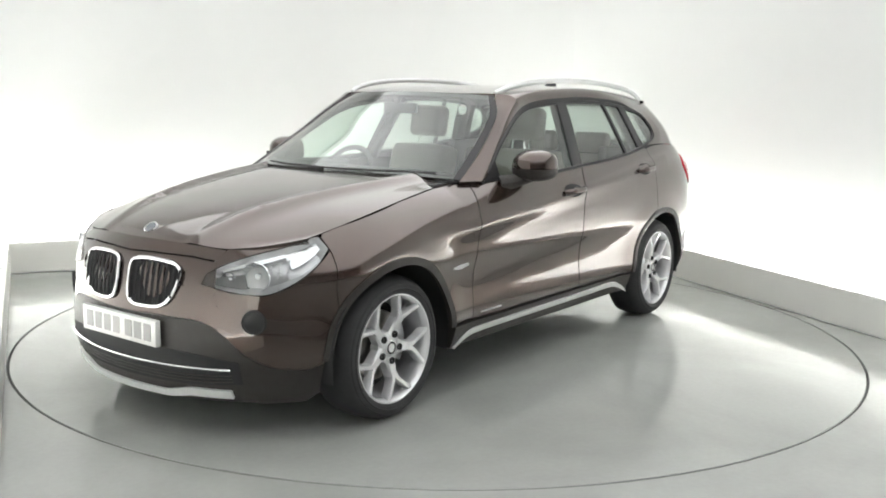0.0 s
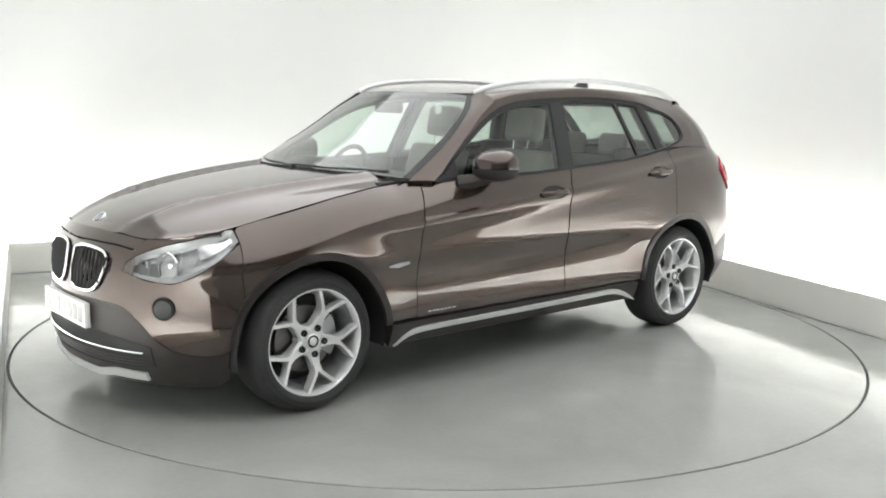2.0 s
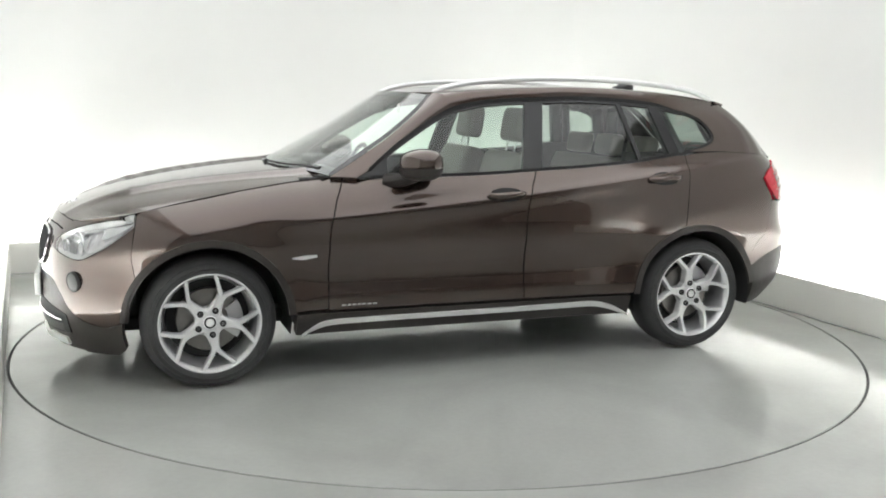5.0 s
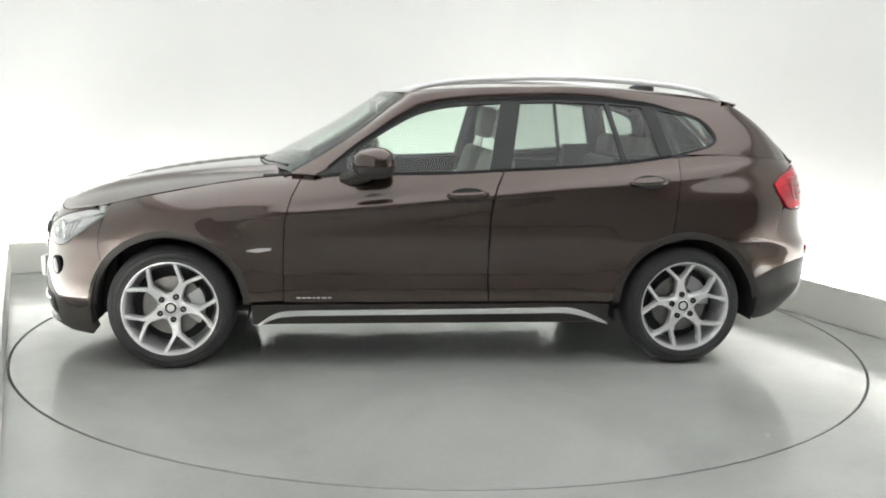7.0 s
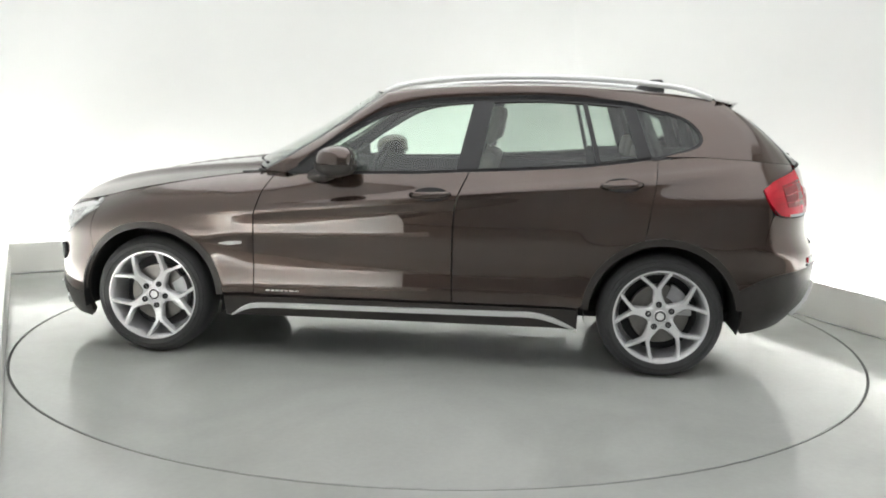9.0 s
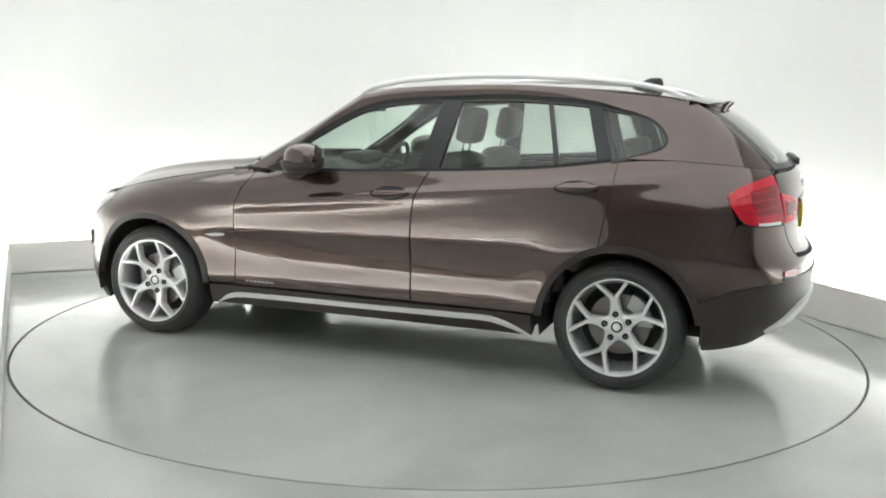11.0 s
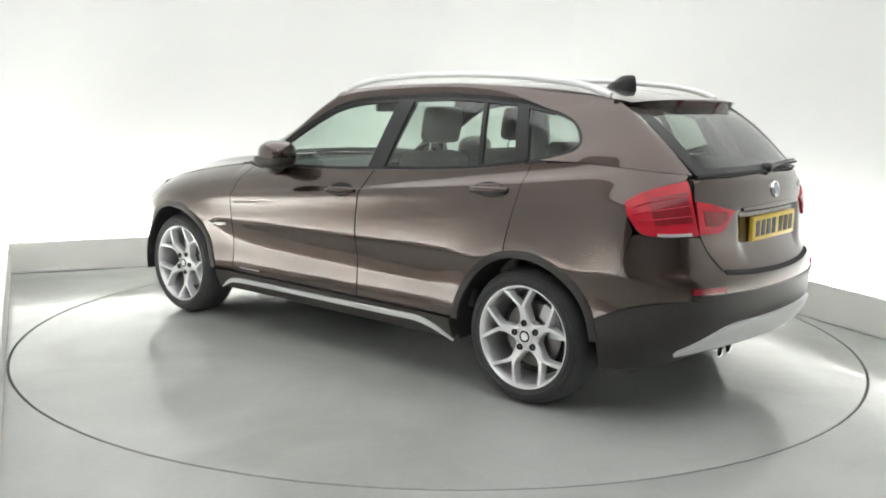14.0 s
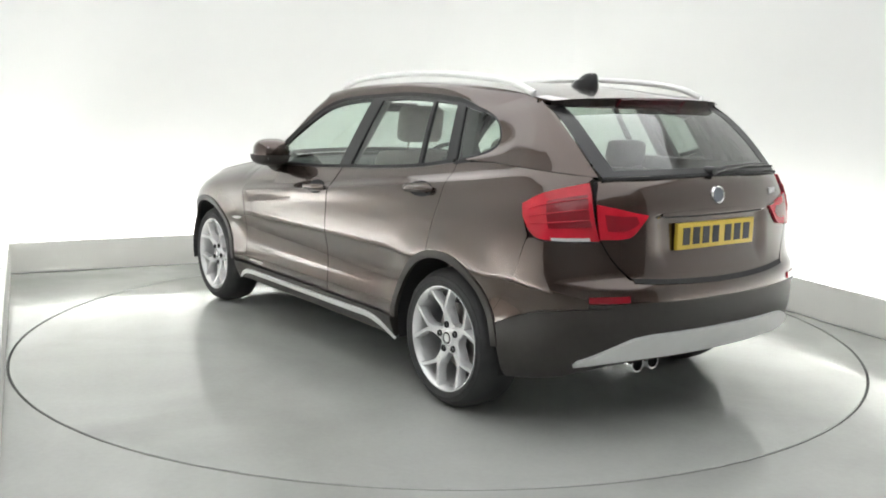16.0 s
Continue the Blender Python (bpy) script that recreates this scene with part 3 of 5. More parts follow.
    ht = [(NOSE, .822), by_y(.15, .822), by_y(.34, .812), by_y(.475, .80)]
    panel("nose_header", hb, ht, [hb[0], ht[0]], [hb[-1], ht[-1]], 20, 5, PAINT, car, gap=0.002, depth=0.02, whole=True)

    # painted brow over each headlamp's inner end
    bt = smooth_line([by_y(.475, .803), by_y(.58, .806), by_y(.66, .821), by_y(.715, .837)])
    bb = smooth_line(LAMP_TOP[:-1] + [by_y(.712, .832)])
    panel("lamp_brow_panel", bb, bt, [bb[0], by_y(.452, .755), bt[0]], [bb[-1], bt[-1]], 24, 6, PAINT, car, gap=0.001, depth=0.02)

    # rear bumper and tailgate
    rb_low = smooth_line([(TAIL, .60), by_y(.35, .60, False), by_y(.58, .60, False), by_x(-2.0, .575), by_x(-1.87, .535), by_x(*arc(-1.38, .33, ARCH_R, 158, 159, 1)[0])])
    rb_up = [(TAIL, .675), by_y(.30, .68, False), by_y(.516, .704, False), by_y(.595, .80, False), by_y(.628, .864, False), by_y(.72, .865, False), by_x(-1.915, .872), by_x(-1.88, .72), by_x(-1.80, .61), by_x(*arch_q[-1])]
    panel("rear_bumper", rb_low, rb_up, [(TAIL, .60), (TAIL, .675)], [rb_low[-1], rb_up[-1]], 50, 14, PAINT, car, gap=0.0006, whole=True)
    ra_low = [(TAIL, .345), by_y(.35, .345, False), by_y(.60, .32, False), by_x(-2.0, .275), by_x(-1.87, .255), by_x(-1.79, .25)]
    panel("rear_apron", ra_low, rb_low, [(TAIL, .345), (TAIL, .60)], [ra_low[-1]] + L(arc(-1.38, .33, ARCH_R, 188, 158, 12)), 50, 14, CLADDING, car, gap=0.003, depth=0.03, whole=True)
    tg_low = [(TAIL, .685), by_y(.30, .69, False), by_y(.51, .71, False)]
    tg_up = [(TAIL, 1.125), by_y(.30, 1.12, False), by_y(.60, 1.105, False)]
    tg_side = [by_y(.51, .71, False), by_y(.59, .80, False), by_y(.632, .89, False), by_y(.632, 1.02, False), by_y(.60, 1.105, False)]
    def dished(s, z):
        """The tailgate's skin with the hollow for the number plate."""
        x, y, z2 = body(s, z)
        k = min(1, max(0, (.40 - y) / .09)) * min(1, max(0, (.965 - z) / .014)) * min(1, max(0, (z - .70) / .12))
        return x + PLATE_DEPTH * k * k * (3 - 2 * k), y, z2
    tg = panel("tailgate", tg_low, tg_up, [(TAIL, .685), (TAIL, 1.125)], smooth_line(tg_side), 44, 64, PAINT, car, surf=dished, gap=0.0012, whole=True)
    return doors_f, doors_r, tg


def greenhouse(car):
    # roof skin and the rounded cant rails down to the windows
    xs = np.linspace(.24, -1.70, 30)
    g = coons([(x, -.572 + .05 * max(0, (x + .2) / .45) ** 2) for x in xs], [(x, .572 - .05 * max(0, (x + .2) / .45) ** 2) for x in xs],
              [(.145, -.53), (.24, -.28), (.265, 0), (.24, .28), (.145, .53)], [(-1.68, -.572), (-1.72, 0), (-1.68, .572)], 40, 25, 0.0)
    bm = bmesh.new()
    skin(bm, g, lambda x, y: (x, y, roof_z(x, y)), 1, 0.012)
    part("roof", bm, PAINT, car)

    def top_edge(x):
        """The roof skin's edge, above the cant rail."""
        y = .572 - .05 * max(0, (x + .2) / .45) ** 2
        return (x, y, roof_z(x, y))

    WIN = [(.585, 1.045), (.555, 1.070), (.40, 1.190), (.29, 1.260), (.20, 1.314), (.10, 1.364), (.02, 1.390), (-.10, 1.412), (-.25, 1.426), (-.49, 1.438), (-.708, 1.446), (-.961, 1.438), (-1.186, 1.420), (-1.383, 1.385), (-1.50, 1.325)]
    win = smooth_line([upper(*p) for p in WIN], 4)
    # A-pillar: from the wing up to the roof
    pillar_out = smooth_line([(.765, .752, 1.028), (.61, .728, 1.12), (.43, .688, 1.235), (.265, .632, 1.36), (.155, .535, 1.455)], 5)
    a_in = smooth_line([upper(.64, 1.025), upper(.555, 1.070), upper(.40, 1.190), upper(.29, 1.260), upper(.20, 1.314), upper(.10, 1.364)], 5)
    pillar_out[-1] = np.array(top_edge(.145))

    def rolled(name, inner, outer, n, depth, flat_end=0.0):
        """A rounded pillar: upright beside the glass, rolling over to its upper edge."""
        a, b = resample(inner, n), resample(outer, n)
        cols = []
        for k in range(9):
            th = math.pi / 2 * k / 8
            ease = [min(1, max(0, (i / (n - 1) - .70) / .30)) * flat_end for i in range(n)]
            ups = [math.sin(th) ** .65 * (1 - e) + k / 8 * e for e in ease]
            ins = [(1 - max(math.cos(th), 0) ** .65) * (1 - e) + k / 8 * e for e in ease]
            cols.append(np.stack([[p[0] + (q[0] - p[0]) * inset, p[1] + (q[1] - p[1]) * inset, p[2] + (q[2] - p[2]) * rise] for p, q, rise, inset in zip(a, b, ups, ins)]))
        grid = np.stack(cols, axis=1)

        def build(bm, side):
            skin(bm, grid, ident, side, depth)
        mirrored(name, build, PAINT, car)
    rolled("a_pillar", a_in, pillar_out, 30, .03)
    rail_in = smooth_line([upper(*p) for p in WIN[5:14]], 4)
    rail_out = [top_edge(x) for x in np.linspace(.145, -1.60, 30)]
    rolled("cant_rail", rail_in, rail_out, 40, .02, 1.0)
    # D-pillar: from the quarter window round to the rear screen
    d_front = smooth_line([body(-1.40, 1.155), upper(-1.52, 1.195), upper(-1.565, 1.24), upper(-1.54, 1.30), upper(-1.475, 1.352), upper(-1.383, 1.385)], 4)
    d_rear = smooth_line([(-2.052, .59, 1.12), (-1.98, .60, 1.20), (-1.895, .598, 1.28), (-1.795, .590, 1.36), (-1.70, .578, 1.420)], 4)
    low = [body(s, z) for s, z in lay([(-1.40, 1.155), (-1.6, 1.158), (-1.8, 1.148), (-1.92, 1.137), (-2.01, 1.127)])] + [(-2.052, .59, 1.12)]
    up = [upper(-1.383, 1.385), (-1.49, .614, 1.419), top_edge(-1.60), (-1.66, .575, 1.442), (-1.70, .578, 1.420)]
    panel("d_pillar", low, up, d_front, d_rear, 24, 20, PAINT, car, surf=ident, gap=0, depth=0.02)

    # side glass
    def pane(name, b, t, l, r, mat, nu=16, nv=12):
        lift = lambda x, z: (x, upper(x, z)[1] - 0.012, z)
        panel(name, b, t, l, r, nu, nv, mat, car, surf=lift, gap=0, depth=0, label="")
    wt = spline([(.585, 1.045), (.555, 1.070), (.40, 1.190), (.29, 1.260), (.20, 1.314), (.10, 1.364), (.02, 1.390), (-.10, 1.412), (-.25, 1.426), (-.49, 1.438), (-.708, 1.446), (-.961, 1.438), (-1.186, 1.420), (-1.383, 1.385)])
    bz = lambda x: BELT(x) - 0.01
    pane("front_door_window", [(x, bz(x)) for x in np.linspace(.60, -.36, 12)], [(x, wt(x) + 0.008) for x in np.linspace(.585, -.40, 30)],
         [(.60, bz(.60)), (.585, 1.05)], [(-.36, bz(-.36)), (-.40, wt(-.40) + 0.008)], GLASS_FRONT, 24)
    pane("rear_door_window", [(x, bz(x)) for x in np.linspace(-.36, -1.14, 12)], [(x, wt(x) + 0.008) for x in np.linspace(-.40, -1.10, 30)],
         [(-.36, bz(-.36)), (-.40, wt(-.40) + 0.008)], [(-1.14, bz(-1.14)), (-1.10, wt(-1.10) + 0.008)], GLASS_REAR, 24)
    qb = smooth_line([(-1.14, bz(-1.14)), (-1.30, 1.135), (-1.43, 1.158), (-1.53, 1.185), (-1.58, 1.24)])
    qt = smooth_line([(-1.10, wt(-1.10) + 0.008), (-1.20, 1.42), (-1.35, 1.398), (-1.48, 1.355), (-1.555, 1.295)])
    pane("quarter_window", qb, qt, [qb[0], qt[0]], [qb[-1], qt[-1]], GLASS_REAR, 20)

    # black window frames and pillars
    lift2 = lambda x, z: (x, upper(x, z)[1] - 0.004, z)
    bp = [(-.285, BELT(-.285)), (-.40, BELT(-.40))]
    panel("b_pillar_cover", bp, [(-.365, wt(-.365)), (-.475, wt(-.475))], [bp[0], (-.365, wt(-.365))], [bp[1], (-.475, wt(-.475))], 5, 14, TRIM, car, surf=lift2, gap=0, depth=0.03)
    cp = [(-1.235, BELT(-1.235)), (-1.305, BELT(-1.305))]
    panel("c_pillar_cover", cp, [(-1.145, wt(-1.145)), (-1.215, wt(-1.215))], [cp[0], (-1.145, wt(-1.145))], [cp[1], (-1.215, wt(-1.215))], 5, 14, TRIM, car, surf=lift2, gap=0, depth=0.03)
    cq = [(-1.02, BELT(-1.02)), (-1.045, BELT(-1.045))]
    panel("window_divider", cq, [(-.935, wt(-.935)), (-.96, wt(-.96))], [cq[0], (-.935, wt(-.935))], [cq[1], (-.96, wt(-.96))], 3, 12, TRIM, car, surf=lift2, gap=0, depth=0.02)
    fr_o = [(x, wt(x) + 0.004) for x in np.linspace(.585, -1.383, 50)]
    fr_i = [(x, wt(x) - 0.020) for x in np.linspace(.545, -1.37, 50)]
    panel("window_frame", fr_i, fr_o, [fr_i[0], fr_o[0]], [fr_i[-1], fr_o[-1]], 60, 3, TRIM, car, surf=lift2, gap=0, depth=0.015)
    # black trim strip, widened upwards to imitate the cant rail's dark reflection
    su_i = [(x, wt(x) - 0.006) for x in np.linspace(.57, -1.383, 50)]
    su_o = [(x, wt(x) - 0.004 + 0.019 * min(1, max(0, (x + 1.38) / .2))) for x in np.linspace(.57, -1.383, 50)]
    panel("window_dark_strip", su_i, su_o, [su_i[0], su_o[0]], [su_i[-1], su_o[-1]], 60, 4, TRIM, car, surf=lambda x, z: (x, upper(x, wt(x))[1] + .003 - .12 * (z - wt(x)), z), gap=0, depth=0.006)
    sl_b = [(x, BELT(x) - 0.004) for x in np.linspace(.62, -1.30, 40)]
    sl_t = [(x, BELT(x) + 0.012) for x in np.linspace(.62, -1.30, 40)]
    panel("window_seal", sl_b, sl_t, [sl_b[0], sl_t[0]], [sl_b[-1], sl_t[-1]], 50, 3, TRIM, car, surf=lambda x, z: (x, body(x, BELT(x) - .004)[1] * .6 + upper(x, z)[1] * .4 + .002, z), gap=0, depth=0.03)
    qf = smooth_line([(-1.30, 1.128), (-1.43, 1.157), (-1.53, 1.19), (-1.577, 1.24), (-1.55, 1.305), (-1.485, 1.360), (-1.37, 1.397)], 5)
    qi = smooth_line([(-1.30, 1.148), (-1.42, 1.177), (-1.51, 1.206), (-1.55, 1.243), (-1.525, 1.297), (-1.47, 1.343), (-1.37, 1.376)], 5)
    panel("quarter_window_frame", qi, qf, [qi[0], qf[0]], [qi[-1], qf[-1]], 40, 3, TRIM, car, surf=lift2, gap=0, depth=0.015)
    # mirror triangle at the foot of the A-pillar
    panel("mirror_sail", [(.64, 1.028), (.47, 1.035)], [(.585, 1.050), (.47, 1.118)], [(.64, 1.028), (.585, 1.050)], [(.47, 1.035), (.47, 1.118)], 6, 6, TRIM, car, surf=lift2, gap=0, depth=0.02)

    # windscreen and rear screen
    bot = smooth_line([(.745, -.752, 1.032), (.85, -.56, 1.048), (.94, -.28, 1.056), (.97, 0, 1.058), (.94, .28, 1.056), (.85, .56, 1.048), (.745, .752, 1.032)])
    top = smooth_line([(.150, -.530, 1.450), (.215, -.35, 1.463), (.265, 0, 1.470), (.215, .35, 1.463), (.150, .530, 1.450)])
    sl = smooth_line([(.745, -.752, 1.032), (.60, -.724, 1.125), (.42, -.683, 1.24), (.257, -.626, 1.363), (.150, -.530, 1.450)])
    sr = [np.array((p[0], -p[1], p[2])) for p in sl]
    bm = bmesh.new()
    gs = coons(bot, top, sl, sr, 31, 21)
    skin(bm, gs, ident, 1, 0)
    part("windscreen", bm, GLASS_FRONT, car)
    for cols in ((0, 1), (30, 29)):
        bm = bmesh.new()
        inner = gs[cols[0]] * .15 + gs[cols[1]] * .85
        skin(bm, np.stack([gs[cols[0]], inner]) + np.array((.002, 0, .003)), ident, 1, 0)
        part("screen_band", bm, TRIM, car)
    # dark printed band round the screen
    inn_b = [p + np.array((-.055, 0, .028)) for p in bot]
    bm = bmesh.new()
    skin(bm, coons([p + np.array((0, 0, -.002)) for p in bot], inn_b, [bot[0], inn_b[0]], [bot[-1], inn_b[-1]], 31, 3), ident, 1, 0.004)
    part("screen_band", bm, BLACK, car)
    bm = bmesh.new()
    inn_t = [p + np.array((.03, 0, -.022)) for p in top]
    skin(bm, coons([p + np.array((0, 0, .001)) for p in inn_t], [p + np.array((0, 0, .002)) for p in top], [inn_t[0], top[0]], [inn_t[-1], top[-1]], 31, 3), ident, 1, 0.004)
    part("screen_band", bm, BLACK, car)
    rb = smooth_line([(-2.065, -.585, 1.12), (-2.13, -.35, 1.125), (-2.15, 0, 1.128), (-2.13, .35, 1.125), (-2.065, .585, 1.12)])
    rt = smooth_line([(-1.70, -.57, 1.41), (-1.75, -.3, 1.418), (-1.765, 0, 1.42), (-1.75, .3, 1.418), (-1.70, .57, 1.41)])
    sl = smooth_line([(-2.065, -.585, 1.12), (-1.98, -.595, 1.20), (-1.895, -.593, 1.28), (-1.795, -.583, 1.36), (-1.70, -.57, 1.41)])
    sr = [np.array((p[0], -p[1], p[2])) for p in sl]
    g = coons(rb, rt, sl, sr, 31, 15)
    bm = bmesh.new()
    skin(bm, g, ident, 1, 0)
    part("rear_screen", bm, GLASS_REAR, car)
    bm = bmesh.new()
    h = g.copy() + np.array((-.002, 0, .001))
    for cols in ((0, 1, 2), (28, 29, 30)):
        skin(bm, np.stack([h[c] for c in cols]), ident, 1, 0)
    skin(bm, h[2:29, :2], ident, 1, 0)
    part("rear_screen_band", bm, TRIM, car)
    # black bar laid in for the shadow gap under the rear screen
    bm = bmesh.new()
    tube(bm, [(p[0] - .006, p[1], p[2] - .008) for p in rb], 0.008, 6)
    part("rear_screen_gap", bm, BLACK, car)

    # spoiler with its lip and brake lamp
    bm = bmesh.new()
    sp_t = smooth_line([(-1.64, -.60, 1.448), (-1.66, -.35, 1.463), (-1.67, 0, 1.468), (-1.66, .35, 1.463), (-1.64, .60, 1.448)])
    sp_b = smooth_line([(-1.73, -.565, 1.430), (-1.79, -.42, 1.442), (-1.81, 0, 1.450), (-1.79, .42, 1.442), (-1.73, .565, 1.430)])
    sp_u = [p + np.array((.042, 0, -.050 + .018 * (abs(p[1]) / .565) ** 2)) for p in sp_b]
    sp_i = [np.array((-1.70, p[1] * .98, 1.400)) for p in sp_b]
    strips = [sp_t, sp_b, sp_u, sp_i]
    rows = [[bm.verts.new(p) for p in resample(s, 33)] for s in strips]
    for a, b in zip(rows, rows[1:]):
        for k in range(32):
            bm.faces.new((a[k], a[k + 1], b[k + 1], b[k]))
    for k in (0, 32):
        bm.faces.new([r[k] for r in rows])
    spoiler = part("roof_spoiler", bm, PAINT, car)
    # lamp's red taken nearly to black: the spoiler's shade is in its colour
    bm = bmesh.new()
    q = [p for p in resample(sp_b, 33)][10:23]
    skin(bm, np.stack([np.stack([p + np.array((-.002, 0, -.003)), p + np.array((.026, 0, -.034))]) for p in q]), ident, 1, 0.006)
    part("brake_lamp", bm, RED_SHADED, spoiler, "high brake lamp, its red darkened for the spoiler's shade")

    # roof rails on their feet
    def rail(bm, side):
        line = smooth_line([(.14, .53, 1.464), (.04, .555, 1.500), (-.18, .57, 1.534), (-.55, .575, 1.555), (-.95, .575, 1.553), (-1.30, .575, 1.530), (-1.50, .572, 1.500), (-1.62, .57, 1.458)], 6)
        tube(bm, [(p[0], p[1] * side, p[2]) for p in line], 0.013, 10, flat=1.2)
    mirrored("roof_rail", rail, SILVER, car, "satin silver roof rail")

    # shark-fin aerial: rounded, swept back
    bm = bmesh.new()
    n, rows = 12, []
    for k in range(9):
        h = k / 8
        x0, x1 = -1.255 - .125 * h ** .9, -1.440 + .024 * h ** 2
        w = .036 * (1 - h) ** .6 + .007
        z = 1.492 + .078 * math.sin(h * math.pi / 2) ** .9
        rows.append([bm.verts.new(((x0 + x1) / 2 + (x0 - x1) / 2 * math.cos(2 * math.pi * i / n), w * math.sin(2 * math.pi * i / n), z + (0.010 if math.cos(2 * math.pi * i / n) > 0 and h < .3 else 0))) for i in range(n)])
    for a, b in zip(rows, rows[1:]):
        for i in range(n):
            bm.faces.new((a[i], a[(i + 1) % n], b[(i + 1) % n], b[i]))
    bm.faces.new(rows[-1])
    part("roof_aerial", bm, TRIM, car)


def underside(car):
    bm = box(bmesh.new(), -1.95, -.60, .25, 1.95, .60, .32, .03)
    part("floor_pan", bm, BLACK, car)
    bm = box(bmesh.new(), -.92, -.80, .235, .93, .80, .42, .02)
    part("cabin_tub", bm, DASH, car)
    bm = box(bmesh.new(), .95, -.44, .30, 1.95, .44, .72, .04)
    part("engine_bay", bm, BLACK, car)
    bm = box(bmesh.new(), 1.70, -.56, .28, 2.02, .56, .60, .05)
    part("engine_bay", bm, BLACK, car)
    bm = box(bmesh.new(), -2.08, -.46, .30, -.92, .46, .74, .04)
    part("boot_floor", bm, DASH, car)
    bm = box(bmesh.new(), .62, -.72, .42, .97, .72, .96, .03)
    part("bulkhead", bm, BLACK, car)


# ---- wheels ----
def make_wheel(car):
    """A wheel about the origin, its outer face towards +y."""
    wheel = new("wheel")
    wheel.parent = car
    R = 0.328
    bm = bmesh.new()
    lathe(bm, [(.246, .016), (.258, .022), (.270, .025), (.288, .021), (.306, .008), (.317, -.010), (.324, -.026), (R, -.05), (R + .001, -.10), (R, -.15), (.322, -.185), (.30, -.205), (.25, -.21), (.246, -.19)], 72, "y")
    tyre = part("tyre", bm, RUBBER, wheel, "black low-profile tyre")
    bm = bmesh.new()
    for r0 in (.272, .292):
        lathe(bm, [(r0 - .004, .0245 if r0 < .28 else .0165), (r0, .0285 if r0 < .28 else .0205), (r0 + .004, .0240 if r0 < .28 else .0150)], 72, "y")
    part("sidewall_rib", bm, RUBBER, tyre)
    bm = bmesh.new()
    lathe(bm, [(.228, -.19), (.226, -.04), (.229, -.008), (.236, .008), (.242, .017), (.249, .017), (.251, .011), (.247, .0), (.240, -.02), (.238, -.19)], 72, "y", closed=True)
    part("rim", bm, ALLOY, wheel, "silver alloy rim")
    bm = bmesh.new()
    lathe(bm, [(.225, -.02), (.214, -.06), (.208, -.12), (.206, -.19)], 60, "y")
    part("rim_barrel", bm, DARK_ALLOY, wheel)
    # five forked spokes
    for k in range(5):
        a = radians(90 + 72 * k)
        bm = bmesh.new()

        def bar(pts, widths, y_out, depth):
            rows = []
            for i, ((r, off), w) in enumerate(zip(pts, widths)):
                c = Vector((math.cos(a), 0, math.sin(a)))
                s = Vector((-math.sin(a), 0, math.cos(a)))
                nxt = pts[min(i + 1, len(pts) - 1)]
                prv = pts[max(i - 1, 0)]
                t = Vector((nxt[0] - prv[0], nxt[1] - prv[1])).normalized()
                n = Vector((-t.y, t.x))
                row = []
                for e, y in ((-1, y_out[i] - .008), (-.72, y_out[i]), (.72, y_out[i]), (1, y_out[i] - .008), (1, y_out[i] - depth), (-1, y_out[i] - depth)):
                    p = c * (r + n.x * e * w) + s * (off + n.y * e * w)
                    row.append(bm.verts.new((p.x, y, p.z)))
                rows.append(row)
            for p, q in zip(rows, rows[1:]):
                for i in range(6):
                    j = (i + 1) % 6
                    bm.faces.new((p[i], p[j], q[j], q[i]))
            bm.faces.new(rows[0])
            bm.faces.new(rows[-1])
        bar([(.045, 0), (.080, 0), (.115, 0), (.148, 0)], [.040, .028, .022, .021], [-.016, -.016, -.012, -.006], .05)
        for f in (1, -1):
            bar([(.120, .006 * f), (.150, .012 * f), (.184, .040 * f), (.226, .078 * f)], [.014, .0115, .0095, .0115], [-.010, -.004, .004, .011], .045)

        part("spoke", bm, ALLOY, wheel)
    bm = bmesh.new()
    lathe(bm, [(.0005, -.016), (.030, -.016), (.033, -.018), (.060, -.020), (.072, -.026), (.074, -.07)], 40, "y")
    hub = part("hub", bm, ALLOY, wheel)
    bm = bmesh.new()
    lathe(bm, [(.0005, -.008), (.028, -.008), (.033, -.012), (.033, -.024)], 28, "y")
    part("centre_cap", bm, SILVER, hub, "silver round centre cap with a dark ring")
    bm = bmesh.new()
    lathe(bm, [(.020, -.0078), (.0215, -.0065), (.028, -.0065), (.0295, -.0085)], 28, "y")
    part("cap_ring", bm, TRIM, hub)
    for k in range(5):
        a = radians(90 + 72 * k)
        bm = bmesh.new()
        lathe(bm, [(.0005, -.016), (.008, -.016), (.0085, -.010), (.0155, -.0090), (.0165, -.028)], 14, "y", centre=(.063 * math.cos(a), 0, .063 * math.sin(a)))
        part("wheel_bolt", bm, BLACK, hub)
    bm = bmesh.new()
    lathe(bm, [(.06, -.085), (.155, -.085), (.158, -.09), (.158, -.108), (.155, -.112), (.06, -.112)], 48, "y", closed=True)
    part("brake_disc", bm, DISC_STEEL, wheel, "worn steel brake disc")
    bm = bmesh.new()
    ring = arc(0, 0, .168, 120, 190, 10)
    inn = arc(0, 0, .095, 120, 190, 10)
    lo_ = [bm.verts.new((x, -.075, z)) for x, z in ring + inn[::-1]]
    hi_ = [bm.verts.new((x, -.13, z)) for x, z in ring + inn[::-1]]
    bm.faces.new(lo_)
    bm.faces.new(hi_[::-1])
    for k in range(len(lo_)):
        j = (k + 1) % len(lo_)
        bm.faces.new((lo_[k], lo_[j], hi_[j], hi_[k]))
    part("brake_caliper", bm, DARK_ALLOY, wheel)
    bm = bmesh.new()
    lathe(bm, [(.0005, -.135), (.205, -.135)], 40, "y")
